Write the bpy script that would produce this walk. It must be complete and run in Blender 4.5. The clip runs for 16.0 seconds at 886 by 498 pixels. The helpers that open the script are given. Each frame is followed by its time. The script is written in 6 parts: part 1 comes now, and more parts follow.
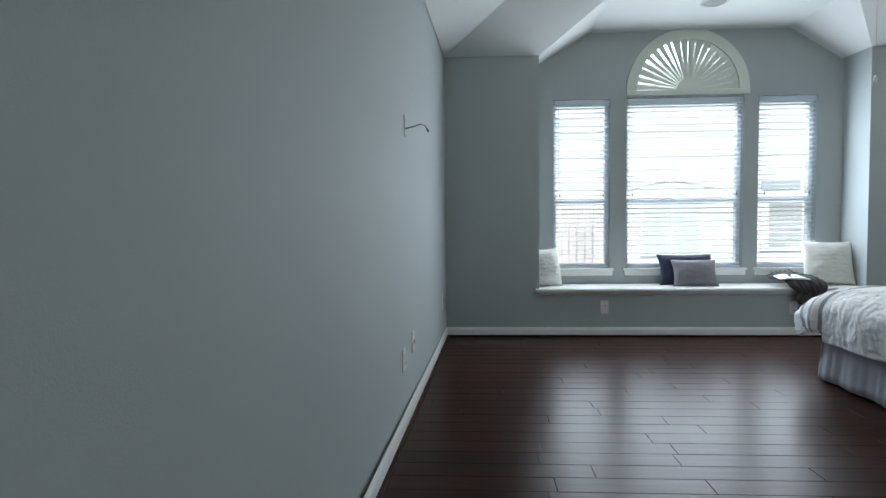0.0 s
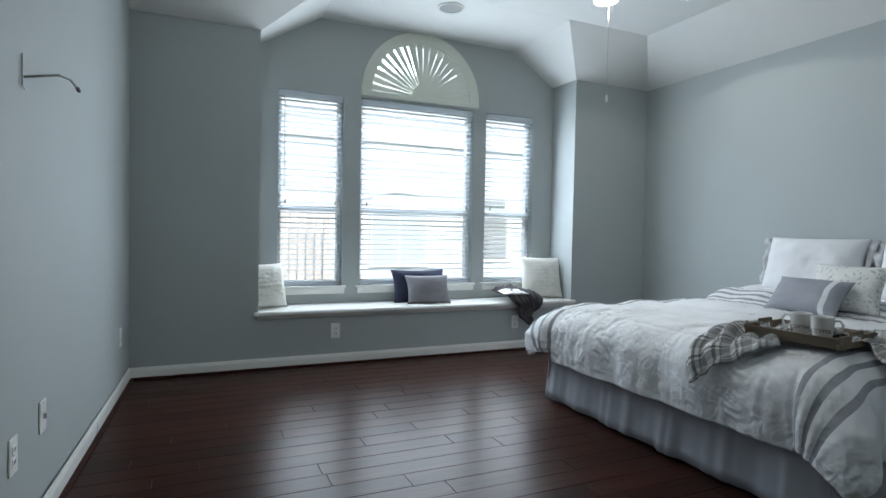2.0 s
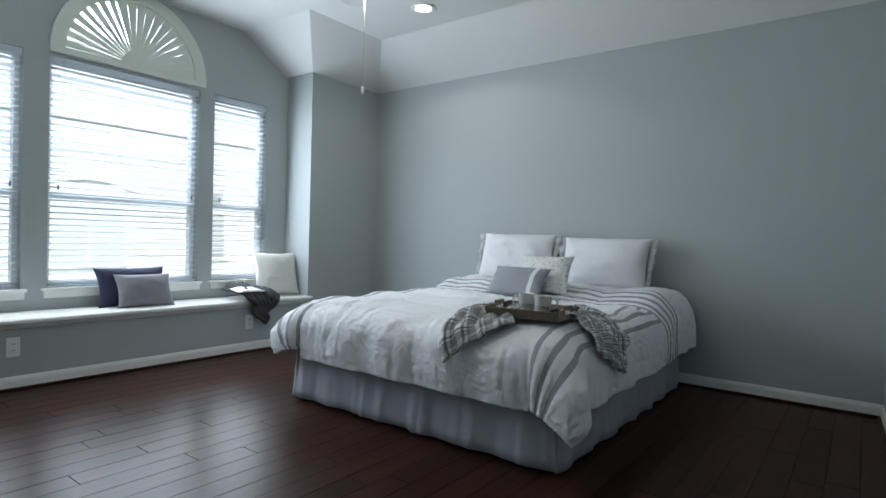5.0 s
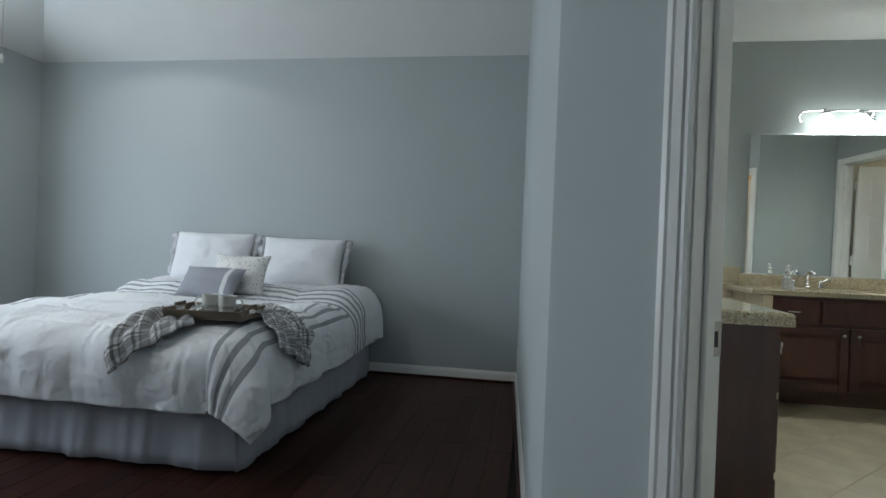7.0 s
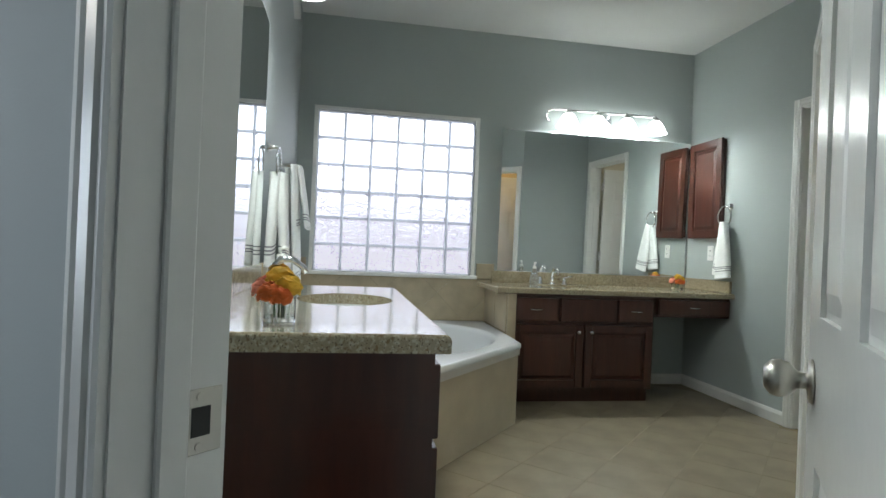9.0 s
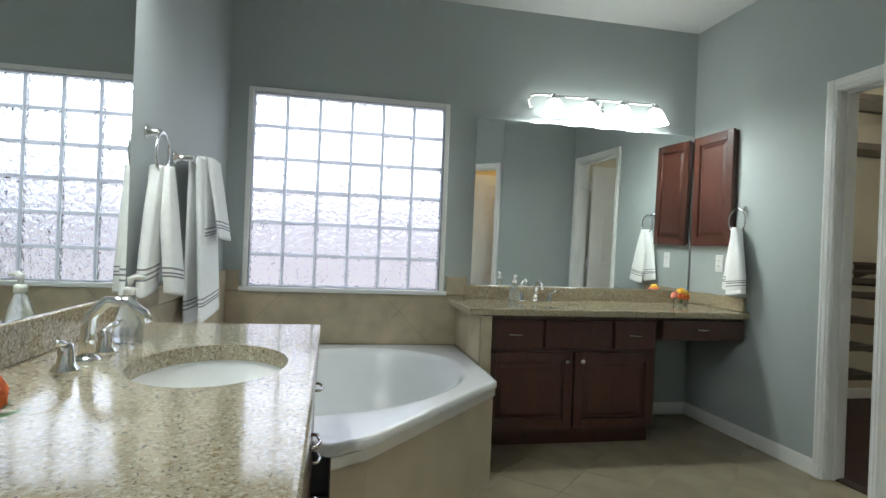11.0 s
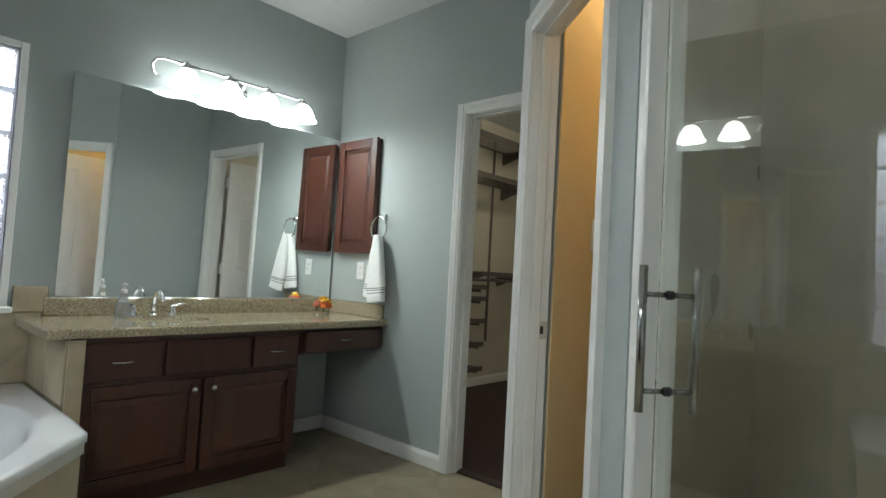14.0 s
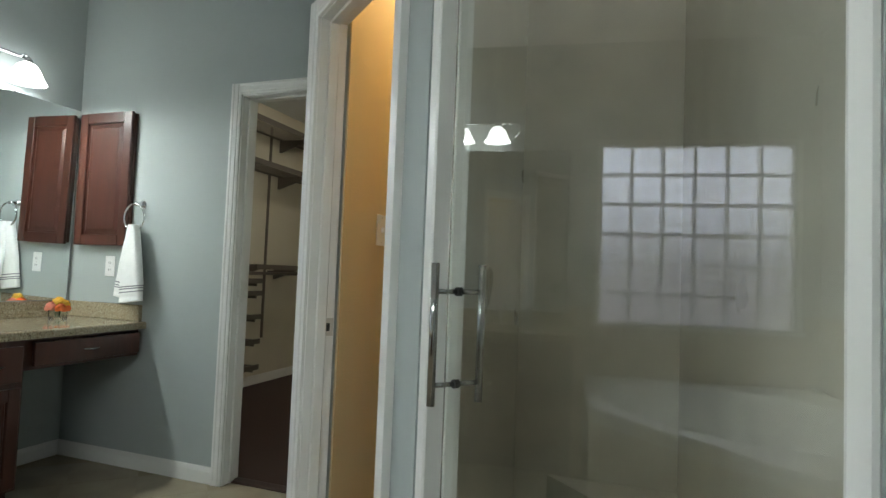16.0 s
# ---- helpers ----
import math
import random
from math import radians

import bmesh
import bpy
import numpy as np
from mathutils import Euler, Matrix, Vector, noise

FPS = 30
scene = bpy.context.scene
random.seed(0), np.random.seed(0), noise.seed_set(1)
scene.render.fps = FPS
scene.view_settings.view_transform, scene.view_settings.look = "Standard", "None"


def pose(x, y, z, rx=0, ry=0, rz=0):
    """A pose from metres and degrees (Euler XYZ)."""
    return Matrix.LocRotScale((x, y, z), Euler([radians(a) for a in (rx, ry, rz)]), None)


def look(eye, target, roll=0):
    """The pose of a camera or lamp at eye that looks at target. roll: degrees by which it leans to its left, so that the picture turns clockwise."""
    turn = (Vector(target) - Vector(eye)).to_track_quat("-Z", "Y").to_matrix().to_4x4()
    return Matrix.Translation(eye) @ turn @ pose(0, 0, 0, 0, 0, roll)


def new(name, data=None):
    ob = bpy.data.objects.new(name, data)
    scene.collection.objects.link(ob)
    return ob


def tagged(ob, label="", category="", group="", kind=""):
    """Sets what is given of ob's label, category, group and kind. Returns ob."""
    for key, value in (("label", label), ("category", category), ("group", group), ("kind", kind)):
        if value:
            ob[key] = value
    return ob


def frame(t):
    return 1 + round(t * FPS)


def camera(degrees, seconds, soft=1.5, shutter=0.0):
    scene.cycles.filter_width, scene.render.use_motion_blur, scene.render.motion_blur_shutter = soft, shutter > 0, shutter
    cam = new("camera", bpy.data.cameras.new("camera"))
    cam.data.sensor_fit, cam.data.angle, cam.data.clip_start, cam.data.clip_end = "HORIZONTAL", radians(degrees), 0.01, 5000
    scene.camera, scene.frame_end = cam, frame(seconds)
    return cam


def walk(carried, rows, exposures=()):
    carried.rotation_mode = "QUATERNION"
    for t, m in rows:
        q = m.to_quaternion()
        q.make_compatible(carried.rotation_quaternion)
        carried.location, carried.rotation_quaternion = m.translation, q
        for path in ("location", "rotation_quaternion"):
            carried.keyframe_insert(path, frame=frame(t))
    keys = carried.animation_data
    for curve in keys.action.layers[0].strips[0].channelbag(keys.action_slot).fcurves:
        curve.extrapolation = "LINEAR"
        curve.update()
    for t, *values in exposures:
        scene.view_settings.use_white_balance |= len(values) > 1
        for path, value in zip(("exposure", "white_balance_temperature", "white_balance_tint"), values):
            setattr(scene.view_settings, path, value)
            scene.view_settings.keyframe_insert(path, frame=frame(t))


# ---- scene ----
cam = camera(77.0, 16.0)
PATH = [
    (0, (0.258, 0.957, 1.037), (0.146, 2.952, 0.943), -0.6),
    (0.5, (0.298, 1.24, 1.033), (0.336, 3.239, 0.957), -0.2),
    (1, (0.358, 1.438, 1.048), (0.634, 3.418, 0.988), 0.2),
    (1.5, (0.392, 1.541, 1.068), (0.907, 3.472, 1.006), 0.6),
    (2, (0.403, 1.679, 1.056), (1.219, 3.504, 0.995), 1.1),
    (2.5, (0.297, 1.854, 1.01), (1.505, 3.447, 0.972), 1.3),
    (3, (0.261, 1.875, 1.023), (1.666, 3.297, 0.981), 1.5),
    (5.5, (0.301, 1.864, 1.003), (1.968, 2.969, 0.971), 1.7),
    (6, (0.303, 1.786, 1.012), (2.081, 2.702, 0.986), 1.8),
    (6.5, (0.3, 1.702, 1.01), (2.194, 2.344, 0.996), 1.9),
    (7, (0.256, 1.673, 1.014), (2.231, 1.987, 1.01), 2.3),
    (7.5, (0.260, 1.573, 1.026), (2.256, 1.668, 1.023), 2.4),
    (8, (0.336, 1.444, 1.035), (2.334, 1.329, 1.036), 2.5),
    (8.5, (0.474, 1.262, 1.042), (2.463, 1.042, 1.043), 2.5),
    (9, (0.817, 1.147, 1.049), (2.788, 0.805, 1.054), 2.4),
    (11.5, (1.552, 0.838, 1.161), (3.505, 0.407, 1.163), 2.3),
    (12, (1.647, 0.762, 1.173), (3.578, 0.242, 1.192), 2.4),
    (12.5, (1.732, 0.663, 1.161), (3.617, -0.003, 1.198), 2.5),
    (13, (1.796, 0.646, 1.159), (3.595, -0.226, 1.21), 2.6),
    (13.5, (1.841, 0.701, 1.144), (3.459, -0.473, 1.211), 3.0),
    (14, (1.879, 0.725, 1.124), (3.219, -0.757, 1.214), 3.2),
    (14.5, (1.914, 0.716, 1.124), (2.957, -0.987, 1.225), 2.9),
    (15, (1.923, 0.714, 1.135), (2.76, -1.099, 1.238), 2.6),
    (15.5, (1.915, 0.707, 1.137), (2.603, -1.168, 1.24), 2.4),
    (16, (1.93, 0.705, 1.14), (2.593, -1.179, 1.232), 2.2),
]
walk(cam, [(t, look(eye, target, roll)) for t, eye, target, roll in PATH])


# ---- world, sun, large lights ----
world = bpy.data.worlds.new("sky")
scene.world = world
world.use_nodes = True
wn = world.node_tree.nodes
sky = wn.new("ShaderNodeTexSky")
sky.sky_type, sky.sun_disc = "NISHITA", False
sky.sun_elevation, sky.sun_rotation = radians(45), radians(187)
world.node_tree.links.new(sky.outputs[0], wn["Background"].inputs[0])
wn["Background"].inputs[1].default_value = 0.15


def lamp(name, kind, m, power, colour=(1, 1, 1), size=0.1, size_y=None):
    data = bpy.data.lights.new(name, kind)
    data.energy, data.color = power, colour
    if kind == "AREA":
        data.size = size
        if size_y:
            data.shape, data.size_y = "RECTANGLE", size_y
    elif kind == "SUN":
        data.angle = size
    else:
        data.shadow_soft_size = size
    ob = new(name, data)
    ob.matrix_world = m
    return ob


lamp("sun", "SUN", look((0, -8, 12), (1.5, 4, 0)), 5.0, (1, 0.96, 0.9), radians(4))
DAY = (0.80, 0.92, 1.04)
BATH_DAY = (0.87, 0.93, 1.04)
lamp("window_daylight", "AREA", look((1.29, 6.335, 1.40), (1.29, 4, 1.30)), 16, DAY, 0.5, 1.5)
lamp("window_daylight", "AREA", look((2.25, 6.335, 1.40), (2.25, 4, 1.30)), 34, DAY, 1.05, 1.5)
lamp("window_daylight", "AREA", look((3.19, 6.335, 1.40), (3.19, 4, 1.30)), 16, DAY, 0.5, 1.5)
lamp("sky_daylight", "AREA", look((2.25, 7.5, 3.3), (2.25, 6.45, 1.4)), 125, DAY, 3.4, 1.4)
lamp("window_daylight", "AREA", look((6.30, 0.78, 2.42), (5.2, 0.78, 2.22)), 42, BATH_DAY, 2.8, 1.6)
# Added mauve lamp stands in for light off the fence, behind the lower blocks.
lamp("fence_bounce_fill", "AREA", look((6.34, 0.78, 0.88), (5.2, 0.78, 0.98)), 7.2, (0.93, 0.90, 1.0), 2.8, 1.45)


# ---- materials ----
def mat(name, colour, rough=0.6, metal=0.0, vary=0.08, scale=3.0, fine=60.0, bump=0.05, coat=0.0, trans=0.0, emit=0.0, ior=1.45, emit_colour=None):
    m = bpy.data.materials.new(name)
    m.use_nodes = True
    n, l = m.node_tree.nodes, m.node_tree.links
    p = n["Principled BSDF"]
    p.inputs["Roughness"].default_value = rough
    p.inputs["Metallic"].default_value = metal
    p.inputs["Coat Weight"].default_value = coat
    p.inputs["Coat Roughness"].default_value = 0.08
    p.inputs["Transmission Weight"].default_value = trans
    p.inputs["IOR"].default_value = ior
    p.inputs["Base Color"].default_value = (*colour, 1)
    if emit:
        p.inputs["Emission Color"].default_value = (*(emit_colour or colour), 1)
        p.inputs["Emission Strength"].default_value = emit
    tc = n.new("ShaderNodeTexCoord")
    if vary:
        a = n.new("ShaderNodeTexNoise")
        a.inputs["Scale"].default_value, a.inputs["Detail"].default_value = scale, 6
        r = n.new("ShaderNodeMapRange")
        r.inputs["From Min"].default_value, r.inputs["From Max"].default_value = 0.3, 0.7
        r.inputs["To Min"].default_value, r.inputs["To Max"].default_value = 1 - vary, 1 + vary
        l.new(tc.outputs["Object"], a.inputs["Vector"])
        l.new(a.outputs["Fac"], r.inputs["Value"])
        mix = n.new("ShaderNodeVectorMath")
        mix.operation = "SCALE"
        mix.inputs[0].default_value = colour
        l.new(r.outputs["Result"], mix.inputs["Scale"])
        l.new(mix.outputs[0], p.inputs["Base Color"])
        r2 = n.new("ShaderNodeMapRange")
        r2.inputs["To Min"].default_value, r2.inputs["To Max"].default_value = rough * 0.94, min(1, rough * 1.06)
        l.new(a.outputs["Fac"], r2.inputs["Value"])
        l.new(r2.outputs["Result"], p.inputs["Roughness"])
    if bump:
        b = n.new("ShaderNodeTexNoise")
        b.inputs["Scale"].default_value, b.inputs["Detail"].default_value = fine, 4
        l.new(tc.outputs["Object"], b.inputs["Vector"])
        bn = n.new("ShaderNodeBump")
        bn.inputs["Strength"].default_value, bn.inputs["Distance"].default_value = bump * 4, 0.004
        l.new(b.outputs["Fac"], bn.inputs["Height"])
        l.new(bn.outputs["Normal"], p.inputs["Normal"])
    return m


def wood_mat(name, dark, light, rough=0.3, along="X", stretch=12.0, random_tone=0.25, coat=0.3, scale=3.0):
    m = mat(name, dark, rough, vary=0, bump=0, coat=coat)
    n, l = m.node_tree.nodes, m.node_tree.links
    p = n["Principled BSDF"]
    tc = n.new("ShaderNodeTexCoord")
    mp = n.new("ShaderNodeMapping")
    mp.inputs["Scale"].default_value = {"X": (1, stretch, stretch), "Y": (stretch, 1, stretch), "Z": (stretch, stretch, 1)}[along]
    info = n.new("ShaderNodeObjectInfo")
    add = n.new("ShaderNodeVectorMath")
    add.operation = "MULTIPLY_ADD"
    add.inputs[1].default_value = (37, 37, 37)
    l.new(info.outputs["Random"], add.inputs[0])
    l.new(tc.outputs["Object"], add.inputs[2])
    l.new(add.outputs[0], mp.inputs["Vector"])
    ns = n.new("ShaderNodeTexNoise")
    ns.inputs["Scale"].default_value, ns.inputs["Detail"].default_value, ns.inputs["Distortion"].default_value = scale, 8, 0.6
    l.new(mp.outputs[0], ns.inputs["Vector"])
    cr = n.new("ShaderNodeValToRGB")
    cr.color_ramp.elements[0].position, cr.color_ramp.elements[1].position = 0.3, 0.72
    cr.color_ramp.elements[0].color, cr.color_ramp.elements[1].color = (*dark, 1), (*light, 1)
    l.new(ns.outputs["Fac"], cr.inputs["Fac"])
    mr = n.new("ShaderNodeMapRange")
    mr.inputs["To Min"].default_value, mr.inputs["To Max"].default_value = 1 - random_tone, 1 + random_tone
    l.new(info.outputs["Random"], mr.inputs["Value"])
    sc = n.new("ShaderNodeVectorMath")
    sc.operation = "SCALE"
    l.new(cr.outputs["Color"], sc.inputs[0])
    l.new(mr.outputs["Result"], sc.inputs["Scale"])
    l.new(sc.outputs[0], p.inputs["Base Color"])
    bn = n.new("ShaderNodeBump")
    bn.inputs["Strength"].default_value, bn.inputs["Distance"].default_value = 0.25, 0.002
    l.new(ns.outputs["Fac"], bn.inputs["Height"])
    l.new(bn.outputs["Normal"], p.inputs["Normal"])
    return m


def speckle_mat(name, base, spots, rough=0.12, scale=220.0):
    m = mat(name, base, rough, vary=0, bump=0, coat=0.4)
    n, l = m.node_tree.nodes, m.node_tree.links
    p = n["Principled BSDF"]
    tc = n.new("ShaderNodeTexCoord")
    last = None
    for k, (colour, size, lo, hi) in enumerate(spots):
        v = n.new("ShaderNodeTexNoise")
        v.inputs["Scale"].default_value, v.inputs["Detail"].default_value = scale * size, 2
        off = n.new("ShaderNodeMapping")
        off.inputs["Location"].default_value = (k * 3.1, k * 7.7, k)
        l.new(tc.outputs["Object"], off.inputs["Vector"])
        l.new(off.outputs[0], v.inputs["Vector"])
        r = n.new("ShaderNodeMapRange")
        r.inputs["From Min"].default_value, r.inputs["From Max"].default_value = lo, hi
        l.new(v.outputs["Fac"], r.inputs["Value"])
        mx = n.new("ShaderNodeMix")
        mx.data_type = "RGBA"
        mx.inputs["A"].default_value = (*base, 1)
        if last:
            l.new(last, mx.inputs["A"])
        mx.inputs["B"].default_value = (*colour, 1)
        l.new(r.outputs["Result"], mx.inputs["Factor"])
        last = mx.outputs["Result"]
    l.new(last, p.inputs["Base Color"])
    return m


PAINT = mat("grey_wall_paint", (0.40, 0.437, 0.438), 0.72, vary=0.025, scale=1.2, fine=230, bump=0.025)
BATHPAINT = mat("sage_grey_wall_paint", (0.388, 0.428, 0.418), 0.68, vary=0.03, scale=1.2, fine=230, bump=0.03)
CEIL = mat("white_ceiling_paint", (0.66, 0.67, 0.655), 0.85, vary=0.02, fine=120, bump=0.08)
TRIM = mat("white_gloss_paint", (0.78, 0.78, 0.75), 0.28, vary=0.03, scale=4, fine=30, bump=0.02)
DOORP = mat("white_door_paint", (0.76, 0.76, 0.73), 0.25, vary=0.02, scale=3, fine=25, bump=0.03)
PLANK = wood_mat("dark_cherry_floorboard", (0.024, 0.0086, 0.0064), (0.048, 0.0170, 0.0112), 0.30, "X", 14, 0.28, 0.0)
PLANK.node_tree.nodes["Principled BSDF"].inputs["Specular IOR Level"].default_value = 0.11
SUBFLOOR = mat("floor_joint", (0.016, 0.0075, 0.006), 0.7)
TILE = mat("beige_floor_tile", (0.25, 0.208, 0.143), 0.38, vary=0.2, scale=5, fine=30, bump=0.03)
GROUT = mat("tan_grout", (0.29, 0.25, 0.18), 0.9, vary=0.1)
WTILE = mat("tan_wall_tile", (0.44, 0.37, 0.26), 0.3, vary=0.16, scale=7, fine=30, bump=0.03)
STILE = mat("beige_shower_tile", (0.53, 0.50, 0.42), 0.28, vary=0.10, scale=5, fine=40, bump=0.02)
CHERRY = wood_mat("cherry_cabinet_wood", (0.042, 0.0120, 0.0074), (0.063, 0.0188, 0.0110), 0.3, "Z", 9, 0.08, 0.25)
GRANITE = speckle_mat("speckled_tan_granite", (0.34, 0.285, 0.19), [((0.48, 0.43, 0.32), 0.5, 0.5, 0.62), ((0.10, 0.075, 0.045), 0.85, 0.60, 0.66), ((0.24, 0.17, 0.09), 0.45, 0.58, 0.68)])
PORC = mat("white_porcelain", (0.86, 0.87, 0.87), 0.08, vary=0, bump=0, coat=0.5)
ACRYL = mat("white_acrylic", (0.76, 0.78, 0.79), 0.15, vary=0.02, bump=0, coat=0.3)
MIRROR = mat("mirror_silver", (0.90, 0.93, 0.92), 0.005, 1.0, vary=0, bump=0)
CHROME = mat("polished_chrome", (0.78, 0.79, 0.80), 0.06, 1.0, vary=0, bump=0)
STEEL = mat("polished_steel", (0.44, 0.44, 0.43), 0.12, 1.0, vary=0, bump=0)
NICKEL = mat("brushed_nickel", (0.56, 0.54, 0.49), 0.34, 1.0, vary=0.05, bump=0)
GLASS = mat("clear_glass", (0.97, 1, 0.99), 0.0, vary=0, bump=0, trans=1, ior=1.45)
SHGLASS = mat("shower_glass", (0.93, 0.97, 0.94), 0.0, vary=0, bump=0, trans=1, ior=1.6)
SHADE = mat("lit_opal_glass", (0.95, 1, 0.98), 0.3, vary=0, bump=0, emit=7.5)
BULB = mat("lit_lamp_lens", (1, 0.97, 0.92), 0.4, vary=0, bump=0, emit=14.0)
BLIND = mat("white_blind_slat", (0.90, 0.91, 0.92), 0.45, vary=0.02, bump=0)
bn_, bl_ = BLIND.node_tree.nodes, BLIND.node_tree.links
thin = bn_.new("ShaderNodeBsdfTranslucent")
thin.inputs["Color"].default_value = (0.90, 0.93, 0.96, 1)
half_way = bn_.new("ShaderNodeMixShader")
half_way.inputs[0].default_value = 0.85
bl_.new(bn_["Principled BSDF"].outputs[0], half_way.inputs[1])
bl_.new(thin.outputs[0], half_way.inputs[2])
bl_.new(half_way.outputs[0], bn_["Material Output"].inputs["Surface"])
VINYL = mat("white_vinyl_frame", (0.82, 0.83, 0.83), 0.4, vary=0.02, bump=0)
SHUTTER = mat("pale_green_white_shutter", (0.66, 0.70, 0.62), 0.5, vary=0.03, bump=0)
TASSEL = mat("grey_tassel_plastic", (0.20, 0.21, 0.22), 0.5, vary=0.05, bump=0)
PLATE = mat("white_plastic", (0.80, 0.80, 0.78), 0.35, vary=0, bump=0)
DARK = mat("dark_slot", (0.02, 0.02, 0.02), 0.6, vary=0, bump=0)
SKIRT = mat("grey_bed_skirt_cloth", (0.41, 0.42, 0.465), 0.9, vary=0.06, scale=5, fine=400, bump=0.08)
LINEN = mat("white_linen", (0.76, 0.77, 0.79), 0.9, vary=0.04, scale=6, fine=300, bump=0.08)
NAVY = mat("navy_cushion_cloth", (0.022, 0.026, 0.055), 0.9, vary=0.15, fine=300, bump=0.1)
GREYC = mat("grey_cushion_cloth", (0.20, 0.195, 0.215), 0.95, vary=0.12, scale=8, fine=300, bump=0.12)
IVORY = mat("ivory_cushion_cloth", (0.64, 0.63, 0.585), 0.92, vary=0.05, fine=200, bump=0.1)
THROW = mat("dark_grey_fleece", (0.055, 0.052, 0.055), 0.97, vary=0.3, scale=12, fine=150, bump=0.2)
TERRY = mat("white_terry_towel", (0.86, 0.87, 0.86), 0.97, vary=0.03, scale=45, fine=170, bump=0.2)
BAND = mat("grey_towel_band", (0.22, 0.22, 0.25), 0.9, vary=0.05, fine=200, bump=0.1)
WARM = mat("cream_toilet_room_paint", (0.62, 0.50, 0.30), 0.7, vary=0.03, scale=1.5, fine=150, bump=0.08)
CREAM = mat("cream_closet_paint", (0.62, 0.58, 0.46), 0.7, vary=0.03, scale=1.5, fine=150, bump=0.06)
CARPET = mat("dark_brown_closet_floor", (0.045, 0.022, 0.018), 0.6, vary=0.2, scale=6, fine=120, bump=0.1)
RACK = mat("bronze_shelf_metal", (0.16, 0.14, 0.12), 0.4, 0.6, vary=0.05, bump=0)
SHELFW = mat("dark_shoe_shelf", (0.035, 0.018, 0.016), 0.4, vary=0.1, bump=0.02)
TRAYW = wood_mat("worn_wood_tray", (0.13, 0.10, 0.07), (0.26, 0.20, 0.14), 0.6, "Y", 10, 0.05, 0.0)
CERAM = mat("white_mug_glaze", (0.72, 0.72, 0.70), 0.2, vary=0.02, bump=0)
INK = mat("dark_print", (0.06, 0.06, 0.06), 0.6, vary=0, bump=0)
PAPER = mat("book_paper", (0.80, 0.80, 0.78), 0.8, vary=0.04, scale=15, bump=0)
ORANGE = mat("orange_petal", (0.75, 0.16, 0.03), 0.6, vary=0.25, scale=30, bump=0)
YELLOW = mat("yellow_petal", (0.80, 0.48, 0.05), 0.6, vary=0.2, scale=30, bump=0)
PINK = mat("coral_petal", (0.75, 0.24, 0.16), 0.6, vary=0.2, scale=30, bump=0)
LEAF = mat("green_leaf", (0.06, 0.12, 0.035), 0.5, vary=0.2, scale=30, bump=0)
SIDING = mat("pale_house_siding", (0.80, 0.83, 0.86), 0.7, vary=0.04, bump=0.02)
ROOF = mat("grey_roof_shingle", (0.58, 0.58, 0.59), 0.9, vary=0.15, scale=9, bump=0.1)
FENCEW = mat("weathered_fence_wood", (0.80, 0.73, 0.77), 0.85, vary=0.15, scale=5, bump=0.1)
GRASS = mat("lawn_grass", (0.07, 0.11, 0.04), 0.9, vary=0.3, scale=8, bump=0.3)
SOAP = mat("clear_liquid_soap", (0.80, 0.86, 0.92), 0.05, vary=0, bump=0, trans=0.85, ior=1.35)
FAN = mat("white_fan_blade", (0.52, 0.53, 0.54), 0.4, vary=0.03, bump=0)


# ---- mesh helpers ----
def box(bm, x0, x1, y0, y1, z0, z1, bevel=0.0, seg=1, m=None):
    vs = [bm.verts.new((x, y, z)) for x in (x0, x1) for y in (y0, y1) for z in (z0, z1)]
    fs = [bm.faces.new([vs[i] for i in q]) for q in ((0, 1, 3, 2), (4, 6, 7, 5), (0, 4, 5, 1), (2, 3, 7, 6), (0, 2, 6, 4), (1, 5, 7, 3))]
    out = vs
    if bevel:
        es = list({e for f in fs for e in f.edges})
        r = bmesh.ops.bevel(bm, geom=es, offset=bevel, segments=seg, profile=0.5, affect="EDGES")
        out = list({v for f in r["faces"] for v in f.verts} | {v for v in vs if v.is_valid})
    if m is not None:
        bmesh.ops.transform(bm, matrix=m, verts=out)
    return bm


def prism(bm, poly, a0, a1, axis="z"):
    """A polygon pushed along an axis; poly in (x, y) for z, (x, z) for y, (y, z) for x."""
    def at(p, a):
        return {"z": (p[0], p[1], a), "y": (p[0], a, p[1]), "x": (a, p[0], p[1])}[axis]
    lo = [bm.verts.new(at(p, a0)) for p in poly]
    hi = [bm.verts.new(at(p, a1)) for p in poly]
    bm.faces.new(lo)
    bm.faces.new(hi[::-1])
    for i in range(len(poly)):
        j = (i + 1) % len(poly)
        bm.faces.new((lo[j], lo[i], hi[i], hi[j]))
    return bm


def lathe(bm, profile, seg=24, m=None, close=True):
    """Turn (radius, height) points round z."""
    rings = []
    for r, z in profile:
        rings.append([bm.verts.new((r * math.cos(2 * math.pi * k / seg), r * math.sin(2 * math.pi * k / seg), z)) for k in range(seg)] if r > 1e-6 else [bm.verts.new((0, 0, z))])
    for a, b in zip(rings, rings[1:]):
        for k in range(seg):
            j = (k + 1) % seg
            if len(a) == 1 and len(b) > 1:
                bm.faces.new((a[0], b[j], b[k]))
            elif len(b) == 1 and len(a) > 1:
                bm.faces.new((a[k], a[j], b[0]))
            elif len(a) > 1:
                bm.faces.new((a[k], a[j], b[j], b[k]))
    if m is not None:
        bmesh.ops.transform(bm, matrix=m, verts=[v for ring in rings for v in ring])
    return bm


